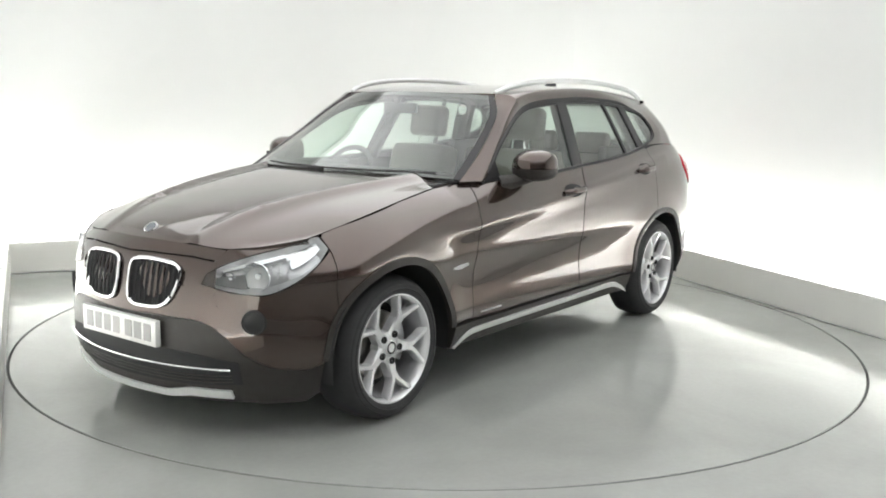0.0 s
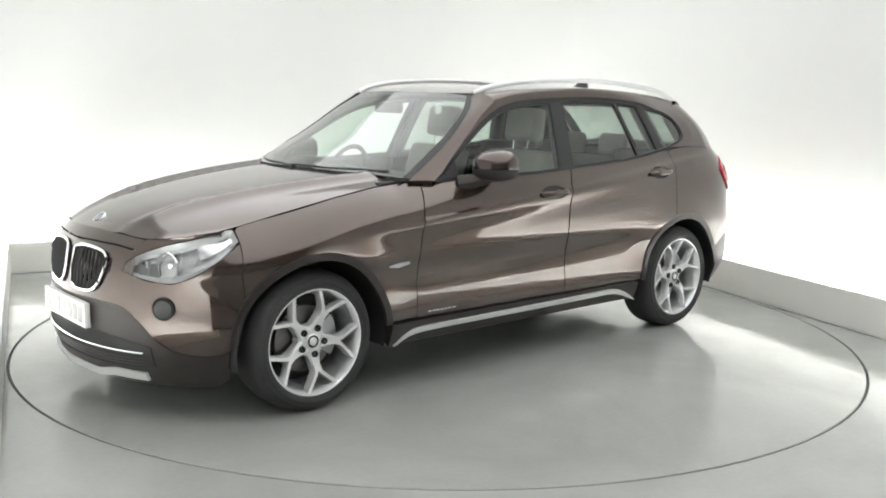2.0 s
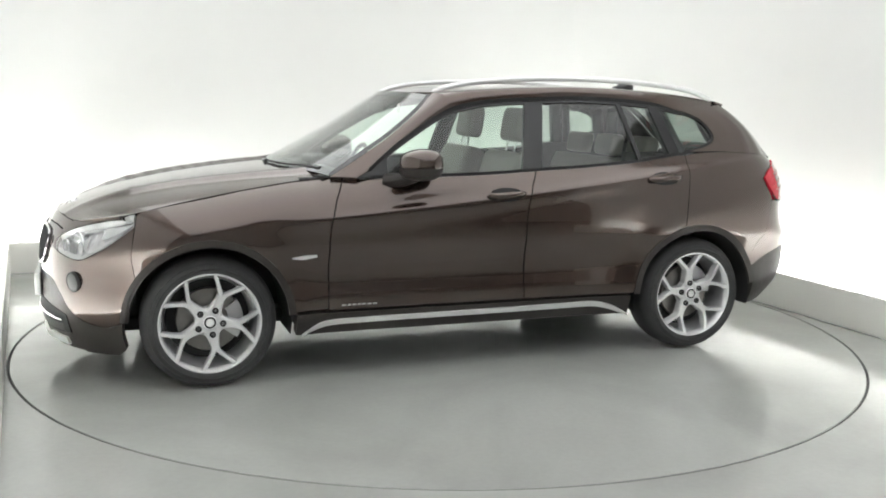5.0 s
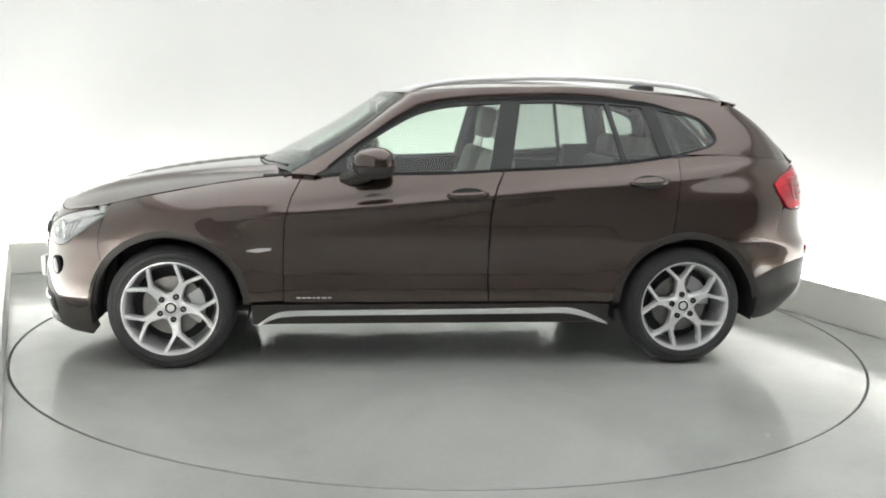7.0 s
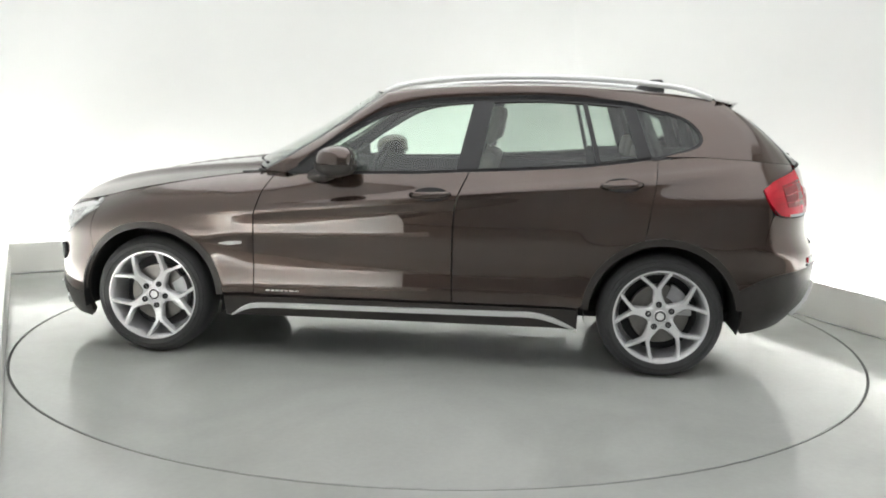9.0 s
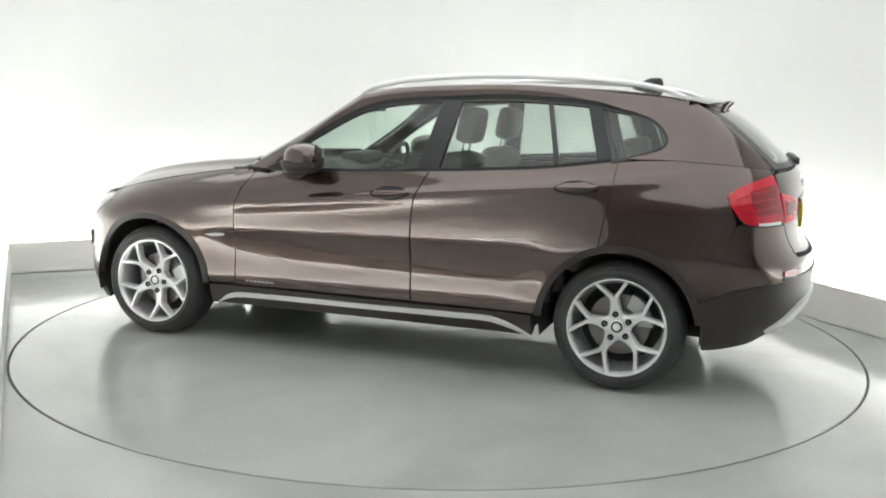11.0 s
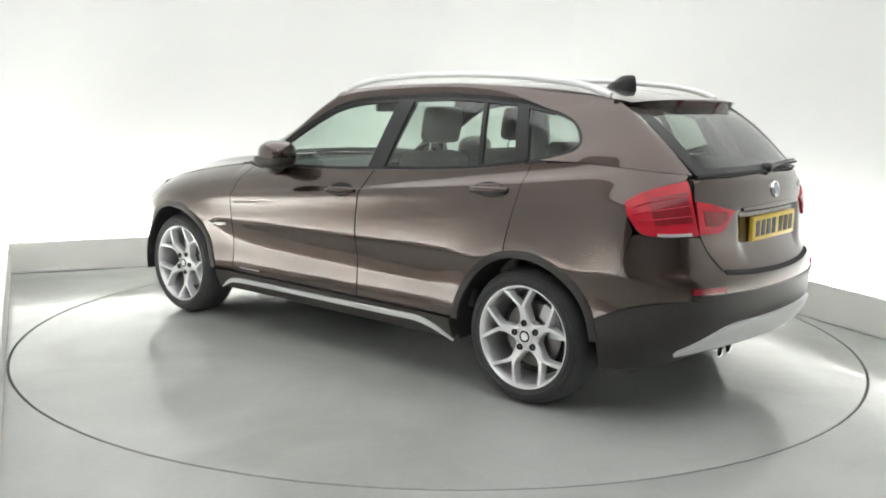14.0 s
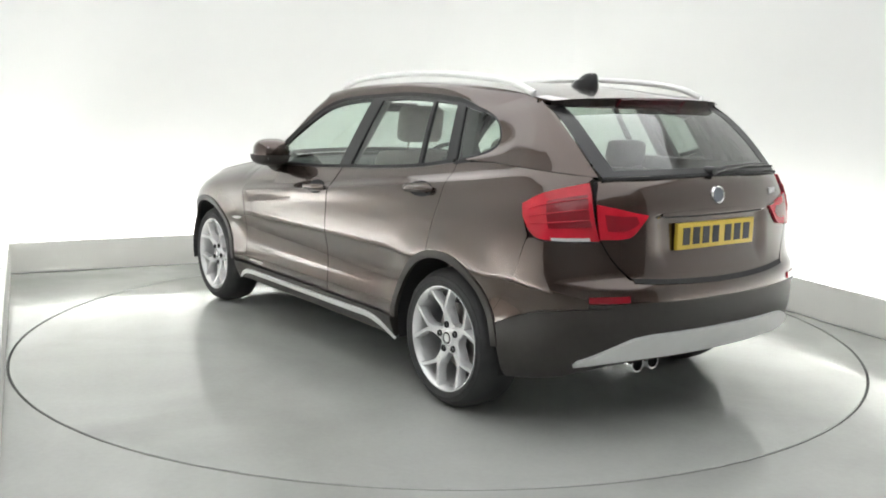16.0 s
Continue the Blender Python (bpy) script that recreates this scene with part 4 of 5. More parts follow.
    part("brake_shield", bm, BLACK, wheel)
    return wheel


def wheels(car):
    w = make_wheel(car)
    w.matrix_basis = pose(1.38, .850, .328, 0, -25.5, 0)
    tagged(w, "silver five-fork alloy wheel with black low-profile tyre")
    for x, y, turn, spin in ((-1.38, .860, 0, 8.5), (1.38, -.850, 180, 30), (-1.38, -.860, 180, 12)):
        copy_thing(w, pose(x, y, .328, 0, 0, turn) @ pose(0, 0, 0, 0, spin, 0))


# ---- the car's smaller parts ----
def flat_fill(bm, loop, back=None):
    """A face inside a loop of points; with back, a solid slab down to that loop."""
    top = [bm.verts.new(p) for p in loop]
    bm.faces.new(top)
    if back is not None:
        low = [bm.verts.new(p) for p in back]
        bm.faces.new(low[::-1])
        for k in range(len(top)):
            j = (k + 1) % len(top)
            bm.faces.new((top[k], top[j], low[j], low[k]))


def closed_tube(bm, pts, radius, seg=8):
    pts = [Vector(p) for p in pts]
    n = len(pts)
    rings = []
    for i, p in enumerate(pts):
        d = (pts[(i + 1) % n] - pts[i - 1]).normalized()
        a = d.cross(Vector((1, 0, 0))).normalized()
        b = Vector((1, 0, 0))
        rings.append([bm.verts.new(p + a * radius * math.cos(2 * math.pi * k / seg) + b * radius * 0.8 * math.sin(2 * math.pi * k / seg)) for k in range(seg)])
    for i in range(n):
        a, b = rings[i], rings[(i + 1) % n]
        for k in range(seg):
            bm.faces.new((a[k], a[(k + 1) % seg], b[(k + 1) % seg], b[k]))


def nose_point(y, z, d=0.0, front=True):
    """A point on nose or tail for a signed y, moved outwards by d."""
    x, yy, zz = proud(body, d)(*by_y(abs(y), z, front))
    return (x, math.copysign(yy, y) if y else 0.0, zz)


def strip(bm, ys, z_low, z_high, d, front=True, depth=0.012, n=41):
    """A band across nose or tail between two height functions of |y|."""
    g = np.array([[nose_point(y, z_low(abs(y)), d, front), nose_point(y, (z_low(abs(y)) + z_high(abs(y))) / 2, d * 1.15, front), nose_point(y, z_high(abs(y)), d, front)] for y in np.linspace(ys[0], ys[1], n)])
    skin(bm, g, ident, 1, depth)


def front_details(car):
    KID = [(.040, .68), (.044, .718), (.064, .738), (.12, .747), (.20, .746), (.275, .738), (.312, .722), (.325, .697), (.314, .648), (.290, .60), (.256, .568), (.212, .555), (.12, .552), (.073, .560), (.048, .585), (.040, .63)]
    ring = smooth_line(KID + KID[:1], 4)[:-1]
    for side in (1, -1):
        bm = bmesh.new()
        closed_tube(bm, [tuple(a + b for a, b in zip(nose_point(side * y, z), (.010, 0, 0))) for y, z in ring], 0.0082)
        grille = part("grille", bm, CHROME, car, "chrome kidney-shaped grille surround")
        bm = bmesh.new()
        flat_fill(bm, [nose_point(side * y, z, .004) for y, z in ring])
        part("grille_backing", bm, BLACK, grille)
        for k in range(9):
            y = .062 + k * .033
            zs = [z for (a, z) in ring if abs(a - y) < .022]
            lo, hi = min(zs) + .014, max(zs) - .014
            if hi - lo < .05:
                continue
            bm = bmesh.new()
            a, b = nose_point(side * y, lo, .012), nose_point(side * y, hi, .012)
            tube(bm, [a, ((a[0] + b[0]) / 2 + .008, (a[1] + b[1]) / 2, (a[2] + b[2]) / 2), b], 0.0055, 6)
            part("grille_slat", bm, BLACK, grille)

    # headlamps
    hb = smooth_line([by_y(.425, .665), by_y(.55, .641), by_y(.66, .633), by_y(.73, .666), by_y(.785, .736), by_x(1.714, .806)])
    ht = smooth_line(LAMP_TOP + [by_x(1.735, .847), by_x(1.707, .849)])
    g = coons(hb, ht, [hb[0], ht[0]], [hb[-1], ht[-1]], 28, 12)
    for side in (1, -1):
        bm = bmesh.new()
        deep = [[min(1, i / 2, (27 - i) / 2, j / 2, (11 - j) / 2) for j in range(12)] for i in range(28)]
        bowl = np.array([[proud(body, -.002 - .043 * deep[i][j])(*g[i, j]) for j in range(12)] for i in range(28)])
        skin(bm, bowl, ident, side, 0)
        lamp = part("headlamp", bm, HEAD_DARK, car, "clear headlamp with bright reflector bowls")
        bm = bmesh.new()
        skin(bm, g, proud(body, .002), side, 0)
        part("lens", bm, LENS, lamp)
        bm = bmesh.new()
        e = [proud(body, .003)(*q) for q in list(g[:, 0]) + list(g[-1, 1:]) + list(g[::-1, -1])[1:] + list(g[0, ::-1])[1:-1]]
        closed_tube(bm, [(p[0], p[1] * side, p[2]) for p in e], .0018, 6)
        part("lens_edge", bm, CLADDING, lamp)
        for y, z, r in ((.525, .690, .034), (.625, .712, .060)):
            p = Vector(nose_point(y, z, -.030))
            bm = bmesh.new()
            lathe(bm, [(r, .018), (r * 1.04, .012), (r * .95, .0), (r * .62, -.035), (r * .25, -.05), (.001, -.05)], 28, "x")
            lathe(bm, [(.001, .0), (.012, -.002), (.014, -.012), (.012, -.05)], 14, "x")
            part("reflector", bm, HEAD_BOWL, lamp, at=Matrix.Translation((p.x, p.y * side, p.z)) @ pose(0, 0, 0, 0, 0, 22 * side))
        bm = bmesh.new()
        sub = g[17:27, 5:11]
        skin(bm, sub, proud(body, -.024), side, .02)
        part("indicator", bm, HEAD_BOWL, lamp, "bright side indicator chamber")
        bm = bmesh.new()
        skin(bm, g[3:18, 9:11], proud(body, -.018), side, .02)
        part("lamp_brow", bm, HEAD_BOWL, lamp, "bright strip over the reflector bowls")
        bm = bmesh.new()
        skin(bm, g[1:8, 1:8], proud(body, -.030), side, .012)
        part("lamp_mask", bm, LAMP_GREY, lamp, "smoked grey inner lamp mask")
        bm = bmesh.new()
        for k in range(3):
            a, b = nose_point(.675 + .022 * k, .690 + .012 * k, -.022), nose_point(.652 + .022 * k, .757 + .012 * k, -.022)
            tube(bm, [(a[0], a[1] * side, a[2]), (b[0], b[1] * side, b[2])], .004, 6)
        part("lamp_rib", bm, HEAD_DARK, lamp)

    # fog lamps
    for side in (1, -1):
        p = Vector(nose_point(.635, .522, .0))
        m = Matrix.Translation((p.x, p.y * side, p.z)) @ pose(0, 0, 0, 0, 4, 33 * side) @ Matrix.Scale(.86, 4)
        bm = bmesh.new()
        lathe(bm, [(.060, -.004), (.058, .010), (.053, .014), (.048, .012), (.040, .004), (.001, .003)], 32, "x")
        fog = part("fog_lamp", bm, BLACK, car, "round fog lamp in a black bezel", at=m)
        # opaque black disc over the lamp: the hollow's shade put into colour
        bm = bmesh.new()
        lathe(bm, [(.047, .011), (.030, .013), (.001, .014)], 28, "x")
        part("fog_dark_disc", bm, TRIM, fog)
        bm = bmesh.new()
        lathe(bm, [(.032, .008), (.028, .010), (.016, .006), (.001, .006)], 24, "x", centre=(0, .006 * side, .002))
        part("fog_reflector", bm, DISC_STEEL, fog)

    # lower intake with its bright bar, skid strip
    bm = bmesh.new()
    strip(bm, (-.585, .585), lambda y: .240 + .02 * (y / .58) ** 4, lambda y: .388 - .035 * (y / .58) ** 3, .004, depth=.006)
    intake = part("lower_intake", bm, BLACK, car)
    for k in range(3):
        bm = bmesh.new()
        zc = .258 + .014 * k
        tube(bm, [nose_point(y, zc + .012 * (y / .55) ** 4, .006) for y in np.linspace(-.55, .55, 25)], .003, 5)
        part("intake_slat", bm, CLADDING, intake)
    bm = bmesh.new()
    tube(bm, [nose_point(y, .318 + .006 * (abs(y) / .55) ** 3, .010) for y in np.linspace(-.555, .555, 31)], .0065, 8)
    part("intake_bar", bm, CHROME, intake, "thin chrome intake bar")
    bm = bmesh.new()
    strip(bm, (-.538, .538), lambda y: .178 + .018 * min(1, max(0, (y - .27) / .1)), lambda y: .204 + .026 * min(1, max(0, (y - .25) / .12)), .014, depth=.03, n=51)
    part("skid_strip", bm, SILVER, car, "satin silver front skid strip")
    # plate with bars in place of its characters, greyed to look washed out by glare
    bm = bmesh.new()
    x0 = nose_point(.20, .46, .0)[0]
    box(bm, x0 + .004, -.26, .392, x0 + .030, .26, .503, .004)
    plate = part("front_plate", bm, PLATE_WHITE, car, "white number plate with plain bars greyed as if by glare")
    for k, y in enumerate((-.205, -.14, -.075, -.01, .075, .14, .205)):
        bm = box(bmesh.new(), x0 + .0295, y - .024, .412, x0 + .0320, y + .024, .484)
        part("plate_bar", bm, GLARE_INK, plate, smooth=False)
    # round emblem on the bonnet's nose
    bm = bmesh.new()
    lathe(bm, [(.001, .004), (.027, .004), (.032, .006), (.034, .0), (.034, -.006)], 32, "z")
    em = part("bonnet_emblem", bm, CHROME, car, "round chrome-ringed emblem", at=pose(2.015, 0, bonnet_z(2.015, 0) + .002, 0, 38, 0))
    bm = bmesh.new()
    lathe(bm, [(.001, .0065), (.025, .0065), (.026, .004)], 32, "z")
    part("emblem_disc", bm, BLUE, em)


def rear_details(car, tailgate):
    A = lambda y, z: by_y(y, z, False)
    for side in (1, -1):
        lo = smooth_line([by_x(-1.92, .905), by_x(-1.955, .875), by_x(-2.02, .866), A(.635, .867)])
        hi = smooth_line([by_x(-1.862, 1.003), by_x(-1.92, 1.045), by_x(-1.99, 1.074), A(.634, 1.095)])
        g = coons(lo, hi, [lo[0], by_x(-1.882, .955), hi[0]], [lo[-1], hi[-1]], 22, 17)
        bm = bmesh.new()
        skin(bm, g, proud(body, .010), side, .03)
        lamp = part("tail_lamp", bm, RED_LENS, car, "red L-shaped tail lamp with clear strip")
        bm = bmesh.new()
        skin(bm, g[9:20, :2], proud(body, .0125), side, .012)
        part("reversing_strip", bm, WHITE_LENS, lamp, "clear reversing strip")
        bm = bmesh.new()
        skin(bm, g[9:21, 4:14], proud(body, .0125), side, .006)
        part("lamp_chamber", bm, RED_DEEP, lamp)
        for j in (6, 9, 12):
            bm = bmesh.new()
            pts = [proud(body, .0145)(*g[i, j]) for i in range(3, 21)]
            tube(bm, [(p[0], p[1] * side, p[2]) for p in pts], .0025, 6)
            part("lamp_rib", bm, RED_LENS, lamp)
        bm = bmesh.new()
        e = [proud(body, .006)(*q) for q in list(g[:, 0]) + list(g[-1, 1:])]
        tube(bm, [(p[0], p[1] * side, p[2] - .004) for p in e], .003, 6)
        part("lamp_gasket", bm, BLACK, lamp)
        lo = [A(.6315, .872), A(.55, .872), A(.49, .885), A(.42, .955)]
        hi = [A(.6315, 1.012), A(.55, .995), A(.48, .978), A(.415, .966)]
        g2 = coons(smooth_line(lo), smooth_line(hi), [lo[0], hi[0]], [lo[-1], hi[-1]], 14, 9)
        bm = bmesh.new()
        skin(bm, g2, proud(body, .010), side, .015)
        part("tailgate_lamp", bm, RED_LENS, tailgate, "red inner tail lamp")
        bm = bmesh.new()
        skin(bm, g2[2:11, 2:7], proud(body, .0125), side, .006)
        part("tailgate_lamp_chamber", bm, RED_DEEP, tailgate)
        # reflectors in the bumper
        g3 = np.array([[A(y, .618), A(y, .645)] for y in np.linspace(.54, .70, 8)])
        bm = bmesh.new()
        skin(bm, g3, proud(body, .008), side, .012)
        part("rear_reflector", bm, RED_DEEP, car, "narrow red bumper reflector")

    # handle ledge over the plate, black line for the shade under it, emblem, letters
    bm = bmesh.new()
    strip(bm, (-.34, .34), lambda y: .958, lambda y: .980 - .01 * (y / .34) ** 2, .007, False, .02)
    part("handle_strip", bm, PAINT, tailgate)
    bm = bmesh.new()
    strip(bm, (-.325, .325), lambda y: .951, lambda y: .959, .003, False, .03)
    part("recess_shade", bm, BLACK, tailgate)
    bm = bmesh.new()
    strip(bm, (-.50, .50), lambda y: .672 + .02 * (y / .5) ** 2, lambda y: .690 + .02 * (y / .5) ** 2, .005, False, .01)
    part("tailgate_gap", bm, BLACK, tailgate)
    x0 = nose_point(.20, .87, .0, False)[0] + PLATE_DEPTH
    bm = box(bmesh.new(), x0 - .022, -.26, .812, x0 - .002, .26, .926, .004)
    plate = part("rear_plate", bm, PLATE_YELLOW, tailgate, "yellow number plate with plain dark bars")
    for y in (.205, .14, .075, .01, -.075, -.14, -.205):
        bm = box(bmesh.new(), x0 - .0245, y - .022, .832, x0 - .0215, y + .022, .906)
        part("plate_bar", bm, INK, plate, smooth=False)
    p = nose_point(0, 1.038, .002, False)
    bm = bmesh.new()
    lathe(bm, [(.001, -.004), (.034, -.004), (.038, -.007), (.041, .0), (.041, .006)], 32, "x")
    em = part("tailgate_emblem", bm, CHROME, tailgate, "round chrome-ringed emblem", at=pose(*p, 0, 6, 0))
    bm = bmesh.new()
    lathe(bm, [(.001, -.0065), (.031, -.0065), (.032, -.004)], 32, "x")
    part("emblem_disc", bm, BLUE, em)
    for y0, y1 in ((-.430, -.444), (-.452, -.466), (-.486, -.493)):
        bm = bmesh.new()
        q = nose_point((y0 + y1) / 2, 1.035, .004, False)
        box(bm, q[0] - .003, min(y0, y1), 1.022, q[0] + .006, max(y0, y1), 1.048, .002)
        part("model_mark", bm, SILVER, tailgate)

    # silver diffuser, tailpipes, bumper step
    bm = bmesh.new()
    top = spline([(0, .478), (.40, .475), (.50, .464), (.58, .432), (.65, .395), (.70, .368)])
    bot = spline([(0, .372), (.40, .372), (.50, .368), (.58, .362), (.65, .352), (.70, .344)])
    strip(bm, (-.70, .70), lambda y: bot(y), lambda y: top(y), .016, False, .03, 51)
    part("rear_skid_panel", bm, SILVER, car, "satin silver rear skid panel")
    for y in (.40, .305):
        bm = bmesh.new()
        lathe(bm, [(.034, .09), (.036, -.045), (.034, -.052), (.030, -.05), (.030, .09)], 28, "x", centre=(-2.10, y, .322))
        part("tailpipe", bm, CHROME, car, "short round steel tailpipe")
    bm = bmesh.new()
    strip(bm, (-.70, .70), lambda y: .598, lambda y: .612, .006, False, .006)
    part("bumper_step", bm, CLADDING, car)
    # rear wiper
    bm = bmesh.new()
    tube(bm, [(-2.156, -.01, 1.135), (-2.160, -.10, 1.150), (-2.145, -.28, 1.160), (-2.118, -.45, 1.158)], [.014, .010, .007, .005], 8)
    wiper = part("rear_wiper", bm, TRIM, car)
    bm = bmesh.new()
    tube(bm, [(-2.151, -.12, 1.143), (-2.135, -.34, 1.146), (-2.113, -.50, 1.145)], .006, 6)
    part("wiper_blade", bm, RUBBER, wiper)
    bm = bmesh.new()
    lathe(bm, [(.001, -.03), (.018, -.028), (.022, -.015), (.022, .02)], 18, "x", centre=(-2.15, 0, 1.137))
    part("wiper_hub", bm, TRIM, wiper)


def side_details(car, doors_f, doors_r):
    def ball(bm, c, r, seg=20):
        res = bmesh.ops.create_uvsphere(bm, u_segments=seg, v_segments=seg // 2, radius=1)
        for v in res["verts"]:
            f = lambda a: math.copysign(abs(a) ** 0.74, a)
            v.co = (c[0] + r[0] * f(v.co.x), c[1] + r[1] * f(v.co.y), c[2] + r[2] * f(v.co.z))
    for side, door in ((1, doors_f[0]), (-1, doors_f[1])):
        # mirror: shell, dark base, glass, foot
        bm = bmesh.new()
        ball(bm, (.335, .923 * side, 1.103), (.110, .112, .078))
        for v in bm.verts:
            k = max(0, (v.co.x - .325) / .09)
            v.co.y -= side * .03 * k * (1 if abs(v.co.y) > .92 else 0)
            v.co.z -= .012 * k
        bmesh.ops.bisect_plane(bm, geom=bm.verts[:] + bm.edges[:] + bm.faces[:], plane_co=(0, 0, 1.082), plane_no=(0, 0, -1), clear_outer=True)
        mirror = part("door_mirror", bm, PAINT, door, "brown door mirror with black underside")
        bm = bmesh.new()
        ball(bm, (.335, .922 * side, 1.088), (.110, .112, .070))
        bmesh.ops.bisect_plane(bm, geom=bm.verts[:] + bm.edges[:] + bm.faces[:], plane_co=(0, 0, 1.085), plane_no=(0, 0, 1), clear_outer=True)
        part("mirror_base", bm, CLADDING, mirror)
        bm = bmesh.new()
        box(bm, .236, (.863 if side > 0 else -.983), 1.058, .246, (.983 if side > 0 else -.863), 1.136, .004)
        part("mirror_glass", bm, CHROME, mirror)
        # black foot, thickened to stand also for the mirror's dark reflection in the door
        bm = bmesh.new()
        tube(bm, [(.47, .790 * side, 1.005), (.42, .835 * side, 1.015), (.35, .90 * side, 1.040)], [.06, .055, .045], 12, flat=.7)
        part("mirror_foot", bm, CLADDING, mirror)
    for side, fd, rd in ((1, doors_f[0], doors_r[0]), (-1, doors_f[1], doors_r[1])):
        for door, xa, xb, z in ((fd, -.055, -.265, .935), (rd, -1.045, -1.255, 1.008)):
            bm = bmesh.new()
            xm = (xa + xb) / 2
            # flat black oval painted for the shade in the handle's dish
            lo = arc(xm - .01, z + .002, 1, 0, 360, 24)[:-1]
            pts = [(xm - .005 + (x - xm + .01) * .095, z + (zz - z - .002) * .036) for x, zz in lo]
            flat_fill(bm, [(x, (half_width(x, zz) + .0015) * side, zz) for x, zz in pts])
            part("recess_shade", bm, BLACK, door)
            bm = bmesh.new()
            n = 13
            line = []
            for k in range(n):
                t = k / (n - 1)
                x = xa + (xb - xa) * t
                out = .004 + .036 * min(1, math.sin(math.pi * t) * 1.6)
                zz = z - .004 + .010 * t
                line.append((x, (half_width(x, zz) + out) * side, zz))
            tube(bm, line, [.010] + [.0145] * (n - 2) + [.010], 10, flat=1.15)
            part("door_handle", bm, PAINT, door)
        # wing blade lamp
        bm = bmesh.new()
        lo = [(.985, .636), (.93, .628), (.86, .640)]
        hi = [(.985, .640), (.93, .650), (.86, .652)]
        skin(bm, coons(lo, hi, [lo[0], hi[0]], [lo[-1], hi[-1]], 9, 4), proud(body, .006), side, .006)
        part("side_repeater", bm, WHITE_LENS, car, "small clear wing repeater with chrome edge")
        # unreadable script low on the door: short bars
        x = .73
        for w in (.022, .016, .020, .014, .018, .024, .020):
            g = np.array([[(x - w * i / 2, .384), (x - w * i / 2, .390)] for i in range(3)])
            bm = bmesh.new()
            skin(bm, g, proud(body, .003), side, .002)
            part("script_bar", bm, SILVER, fd)
            x -= w + .008


def cabin(car):
    def cushion(bm, x0, y0, z0, x1, y1, z1, b):
        box(bm, x0, y0, z0, x1, y1, z1, b, 3)

    def seat(y, x):
        bm = bmesh.new()
        cushion(bm, x - .25, y - .25, .42, x + .27, y + .25, .60, .06)
        s = part("front_seat", bm, LEATHER, car, "taupe leather front seat")
        bm = bmesh.new()
        cushion(bm, -.075, -.24, 0, .075, .24, .62, .06)
        part("backrest", bm, LEATHER, s, at=pose(x - .27, y, .54, 0, -18, 0))
        bm = bmesh.new()
        cushion(bm, -.05, -.135, 0, .05, .135, .20, .045)
        part("headrest", bm, LEATHER, s, at=pose(x - .475, y, 1.19, 0, -10, 0))
        for d in (-.06, .06):
            bm = bmesh.new()
            tube(bm, [(x - .445, y + d, 1.10), (x - .47, y + d, 1.22)], .006, 8)
            part("headrest_post", bm, CHROME, s)
    seat(.37, .05)
    seat(-.37, .05)
    bm = bmesh.new()
    cushion(bm, -1.05, -.64, .42, -.55, .64, .60, .06)
    bench = part("rear_bench", bm, LEATHER, car, "taupe leather rear bench")
    bm = bmesh.new()
    cushion(bm, -.07, -.64, 0, .07, .64, .56, .06)
    part("bench_backrest", bm, LEATHER, bench, at=pose(-1.06, 0, .55, 0, -20, 0))
    for y in (-.40, 0, .40):
        bm = bmesh.new()
        cushion(bm, -.045, -.125, 0, .045, .125, .14, .04)
        part("headrest", bm, LEATHER, bench, at=pose(-1.265, y, 1.09, 0, -10, 0))
    # dashboard, binnacle, wheel
    bm = bmesh.new()
    prof = [(.93, 1.015), (.70, 1.03), (.56, 1.02), (.46, .97), (.44, .86), (.52, .72), (.93, .70)]
    lft = [bm.verts.new((x, -.72, z)) for x, z in prof]
    rgt = [bm.verts.new((x, .72, z)) for x, z in prof]
    bm.faces.new(lft)
    bm.faces.new(rgt[::-1])
    for k in range(len(prof)):
        j = (k + 1) % len(prof)
        bm.faces.new((lft[k], lft[j], rgt[j], rgt[k]))
    bmesh.ops.bevel(bm, geom=list(bm.edges), offset=.02, segments=2, affect="EDGES")
    dash = part("dashboard", bm, DASH, car, "charcoal dashboard")
    bm = box(bmesh.new(), .50, -.54, 1.0, .66, -.20, 1.075, .03, 3)
    part("instrument_hood", bm, DASH, dash)
    ring = [(.185 * math.cos(2 * math.pi * k / 28), .185 * math.sin(2 * math.pi * k / 28)) for k in range(28)]
    bm = bmesh.new()
    closed_tube(bm, [(0, a, b) for a, b in ring], .016, 8)
    wheel = part("steering_wheel", bm, DASH, dash, at=pose(.36, -.37, .965, 0, -24, 0))
    bm = box(bmesh.new(), -.01, -.17, -.03, .03, .17, .03, .012)
    box(bm, -.01, -.03, -.17, .03, .03, .0, .012)
    box(bm, -.03, -.07, -.06, .03, .07, .06, .02)
    part("wheel_spokes", bm, DASH, wheel)
    # mirror, headliner, door cards
    bm = box(bmesh.new(), .30, -.12, 1.345, .325, .12, 1.405, .012)
    part("rear_view_mirror", bm, DASH, car)
    bm = bmesh.new()
    disc = [(.305 + .0 * k, .43 + .028 * math.cos(2 * math.pi * k / 16), 1.375 + .028 * math.sin(2 * math.pi * k / 16)) for k in range(16)]
    flat_fill(bm, disc, [(p[0] - .002, p[1], p[2]) for p in disc])
    part("screen_disc", bm, PLATE_WHITE, car)
    bm = bmesh.new()
    g = coons([(x, -.55) for x in np.linspace(.10, -1.62, 12)], [(x, .55) for x in np.linspace(.10, -1.62, 12)], [(.10, -.55), (.10, .55)], [(-1.62, -.55), (-1.62, .55)], 16, 12)
    skin(bm, g, lambda x, y: (x, y, roof_z(x, y) - .035), 1, 0)
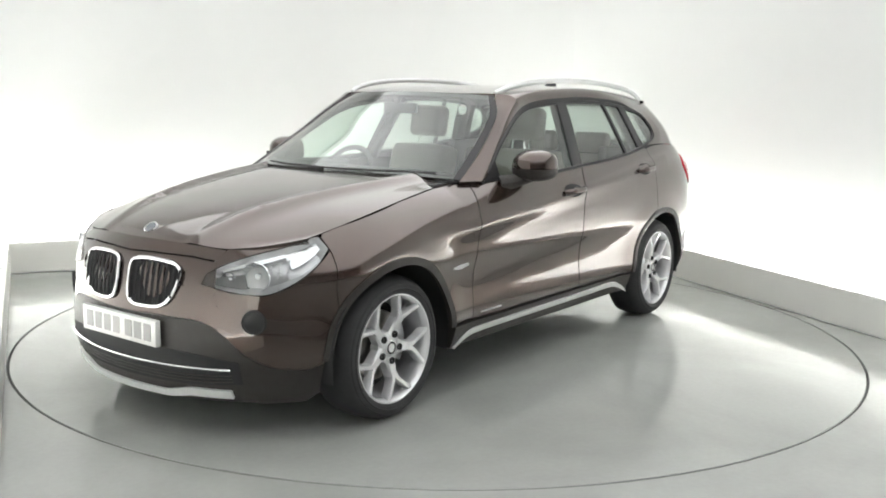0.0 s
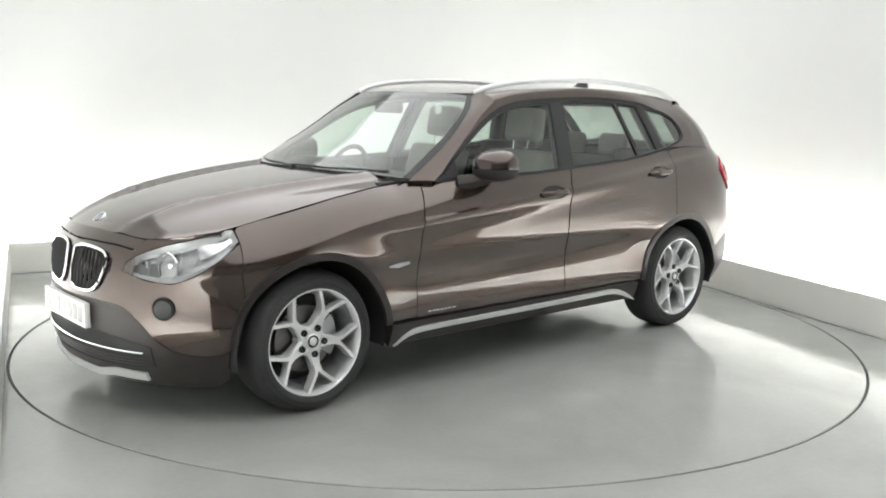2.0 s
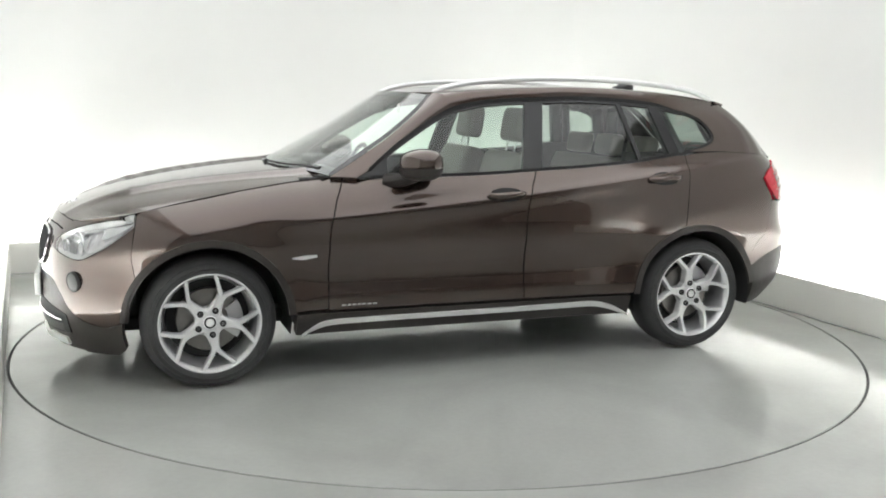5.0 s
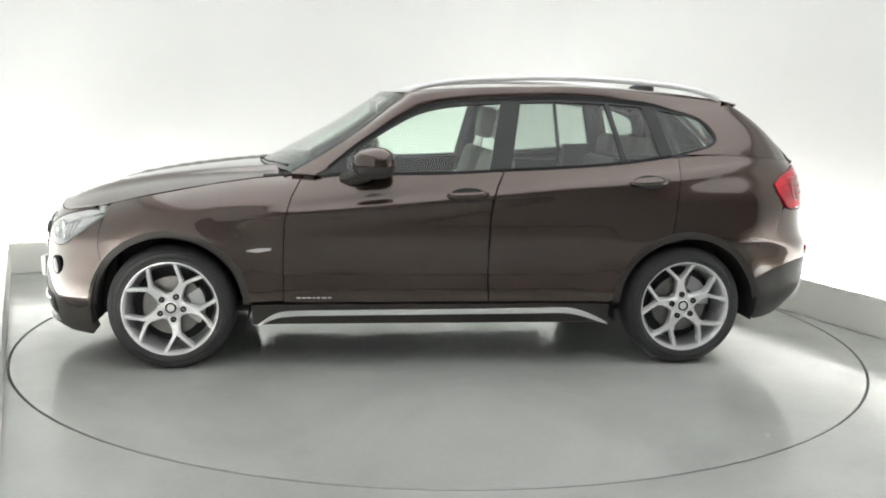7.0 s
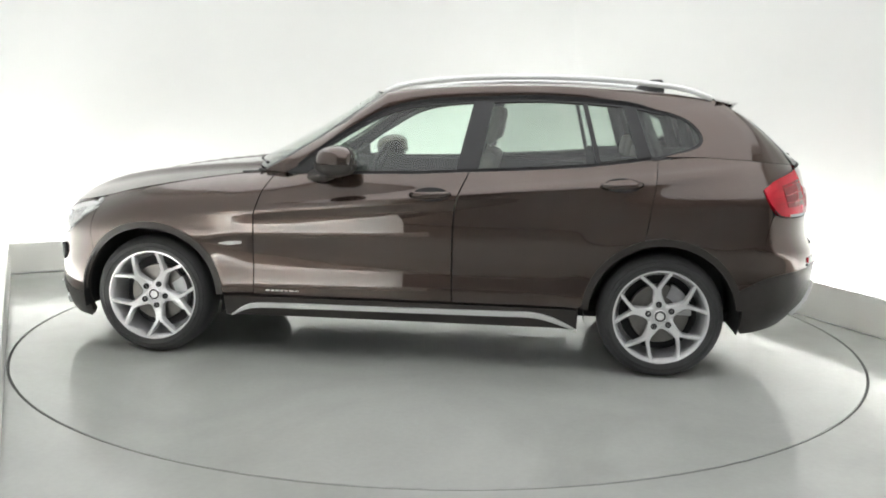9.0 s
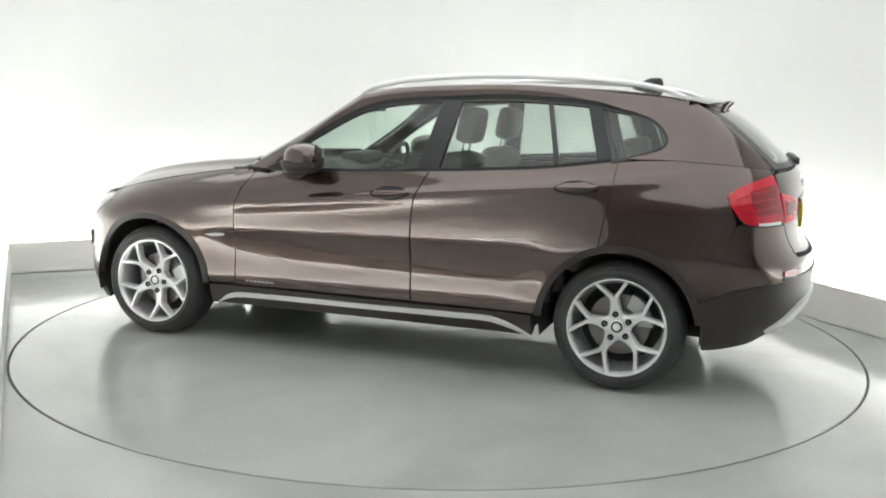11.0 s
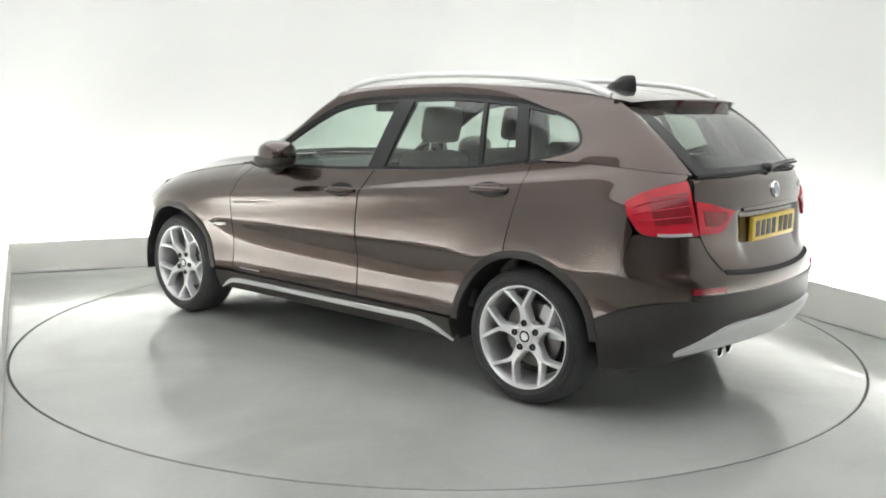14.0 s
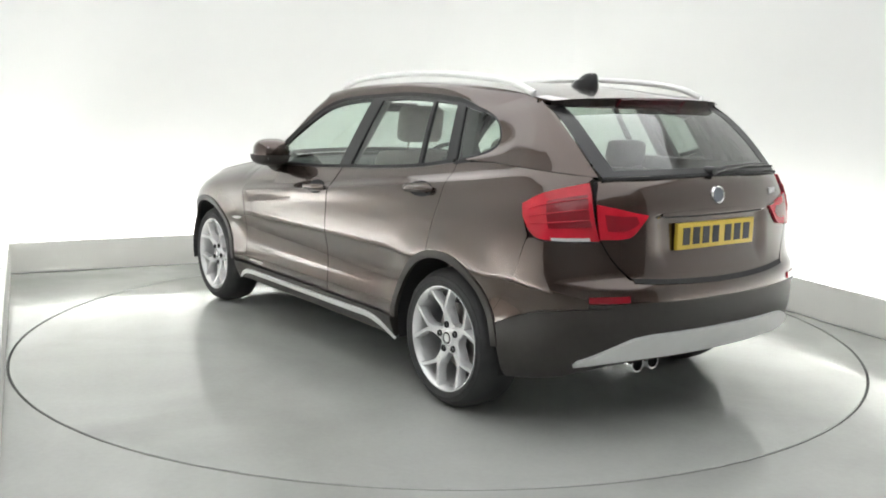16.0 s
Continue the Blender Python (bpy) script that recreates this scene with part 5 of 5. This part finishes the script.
    part("headliner", bm, HEADLINER, car)

    def card(bm, side):
        for x0, x1 in ((.62, -.28), (-.30, -1.02)):
            box(bm, x1, min(.74 * side, .79 * side), .40, x0, max(.74 * side, .79 * side), 1.03, .015)
        box(bm, -1.97, min(.58 * side, .64 * side), .72, -1.02, max(.58 * side, .64 * side), 1.145, .015)
    mirrored("door_card", card, DASH, car)

    for (xa, za), (xb, zb) in (((-.33, 1.04), (-.43, 1.44)), ((-1.28, 1.10), (-1.18, 1.42)), ((-1.35, 1.10), (-1.24, 1.41)), ((-1.62, 1.10), (-1.52, 1.36)), ((-1.72, 1.10), (-1.62, 1.38))):
        def lining(bm, side, a=upper(xa, za), b=upper(xb, zb)):
            tube(bm, [(a[0], (a[1] - .045) * side, a[2]), (b[0], (b[1] - .045) * side, b[2])], .04, 8, flat=.8)
        mirrored("pillar_trim", lining, DASH, car)
    part("tailgate_lining", box(bmesh.new(), -2.06, -.60, .74, -2.03, .60, 1.10, .01), DASH, car)
    # front wipers and scuttle
    bm = bmesh.new()
    g = np.array([[(.725, y, 1.026), (.80 + .14 * (1 - (y / .74) ** 2), y, 1.030)] for y in np.linspace(-.73, .73, 21)])
    skin(bm, g, ident, 1, .01)
    part("scuttle", bm, BLACK, car)
    for y0, y1 in ((.62, .02), (.02, -.62)):
        bm = bmesh.new()
        xw = lambda y: .975 - .245 * (abs(y) / .705) ** 2.2
        tube(bm, [(xw(y) - .004 - .012 * k, y, 1.060 + .002 * k) for k, y in enumerate(np.linspace(y0, y1, 7))], [.012, .010, .009, .008, .007, .006, .005], 6)
        w = part("front_wiper", bm, TRIM, car)
        bm = bmesh.new()
        tube(bm, [(xw(y) - .018, y, 1.066) for y in np.linspace(y0 * .95, y1, 6)], .005, 6)
        part("wiper_blade", bm, RUBBER, w)


# ---- assembly ----
table = room()
car = new("car")
tagged(car, "dark brown metallic compact SUV with silver alloy wheels on the turntable", "car")
front_doors, rear_doors, tailgate = car_body(car)
greenhouse(car)
underside(car)
wheels(car)
front_details(car)
rear_details(car, tailgate)
side_details(car, front_doors, rear_doors)
cabin(car)


def motions():
    rows = []
    for t, a in SPIN:
        c, s = math.cos(radians(a)), math.sin(radians(a))
        rows.append((t, pose(AXIS_X * c - AXIS_Y * s, AXIS_X * s + AXIS_Y * c, 0, 0, 0, a)))
    walk(car, rows)
    walk(table, [(t, pose(0, 0, 0, 0, 0, a)) for t, a in SPIN])


motions()
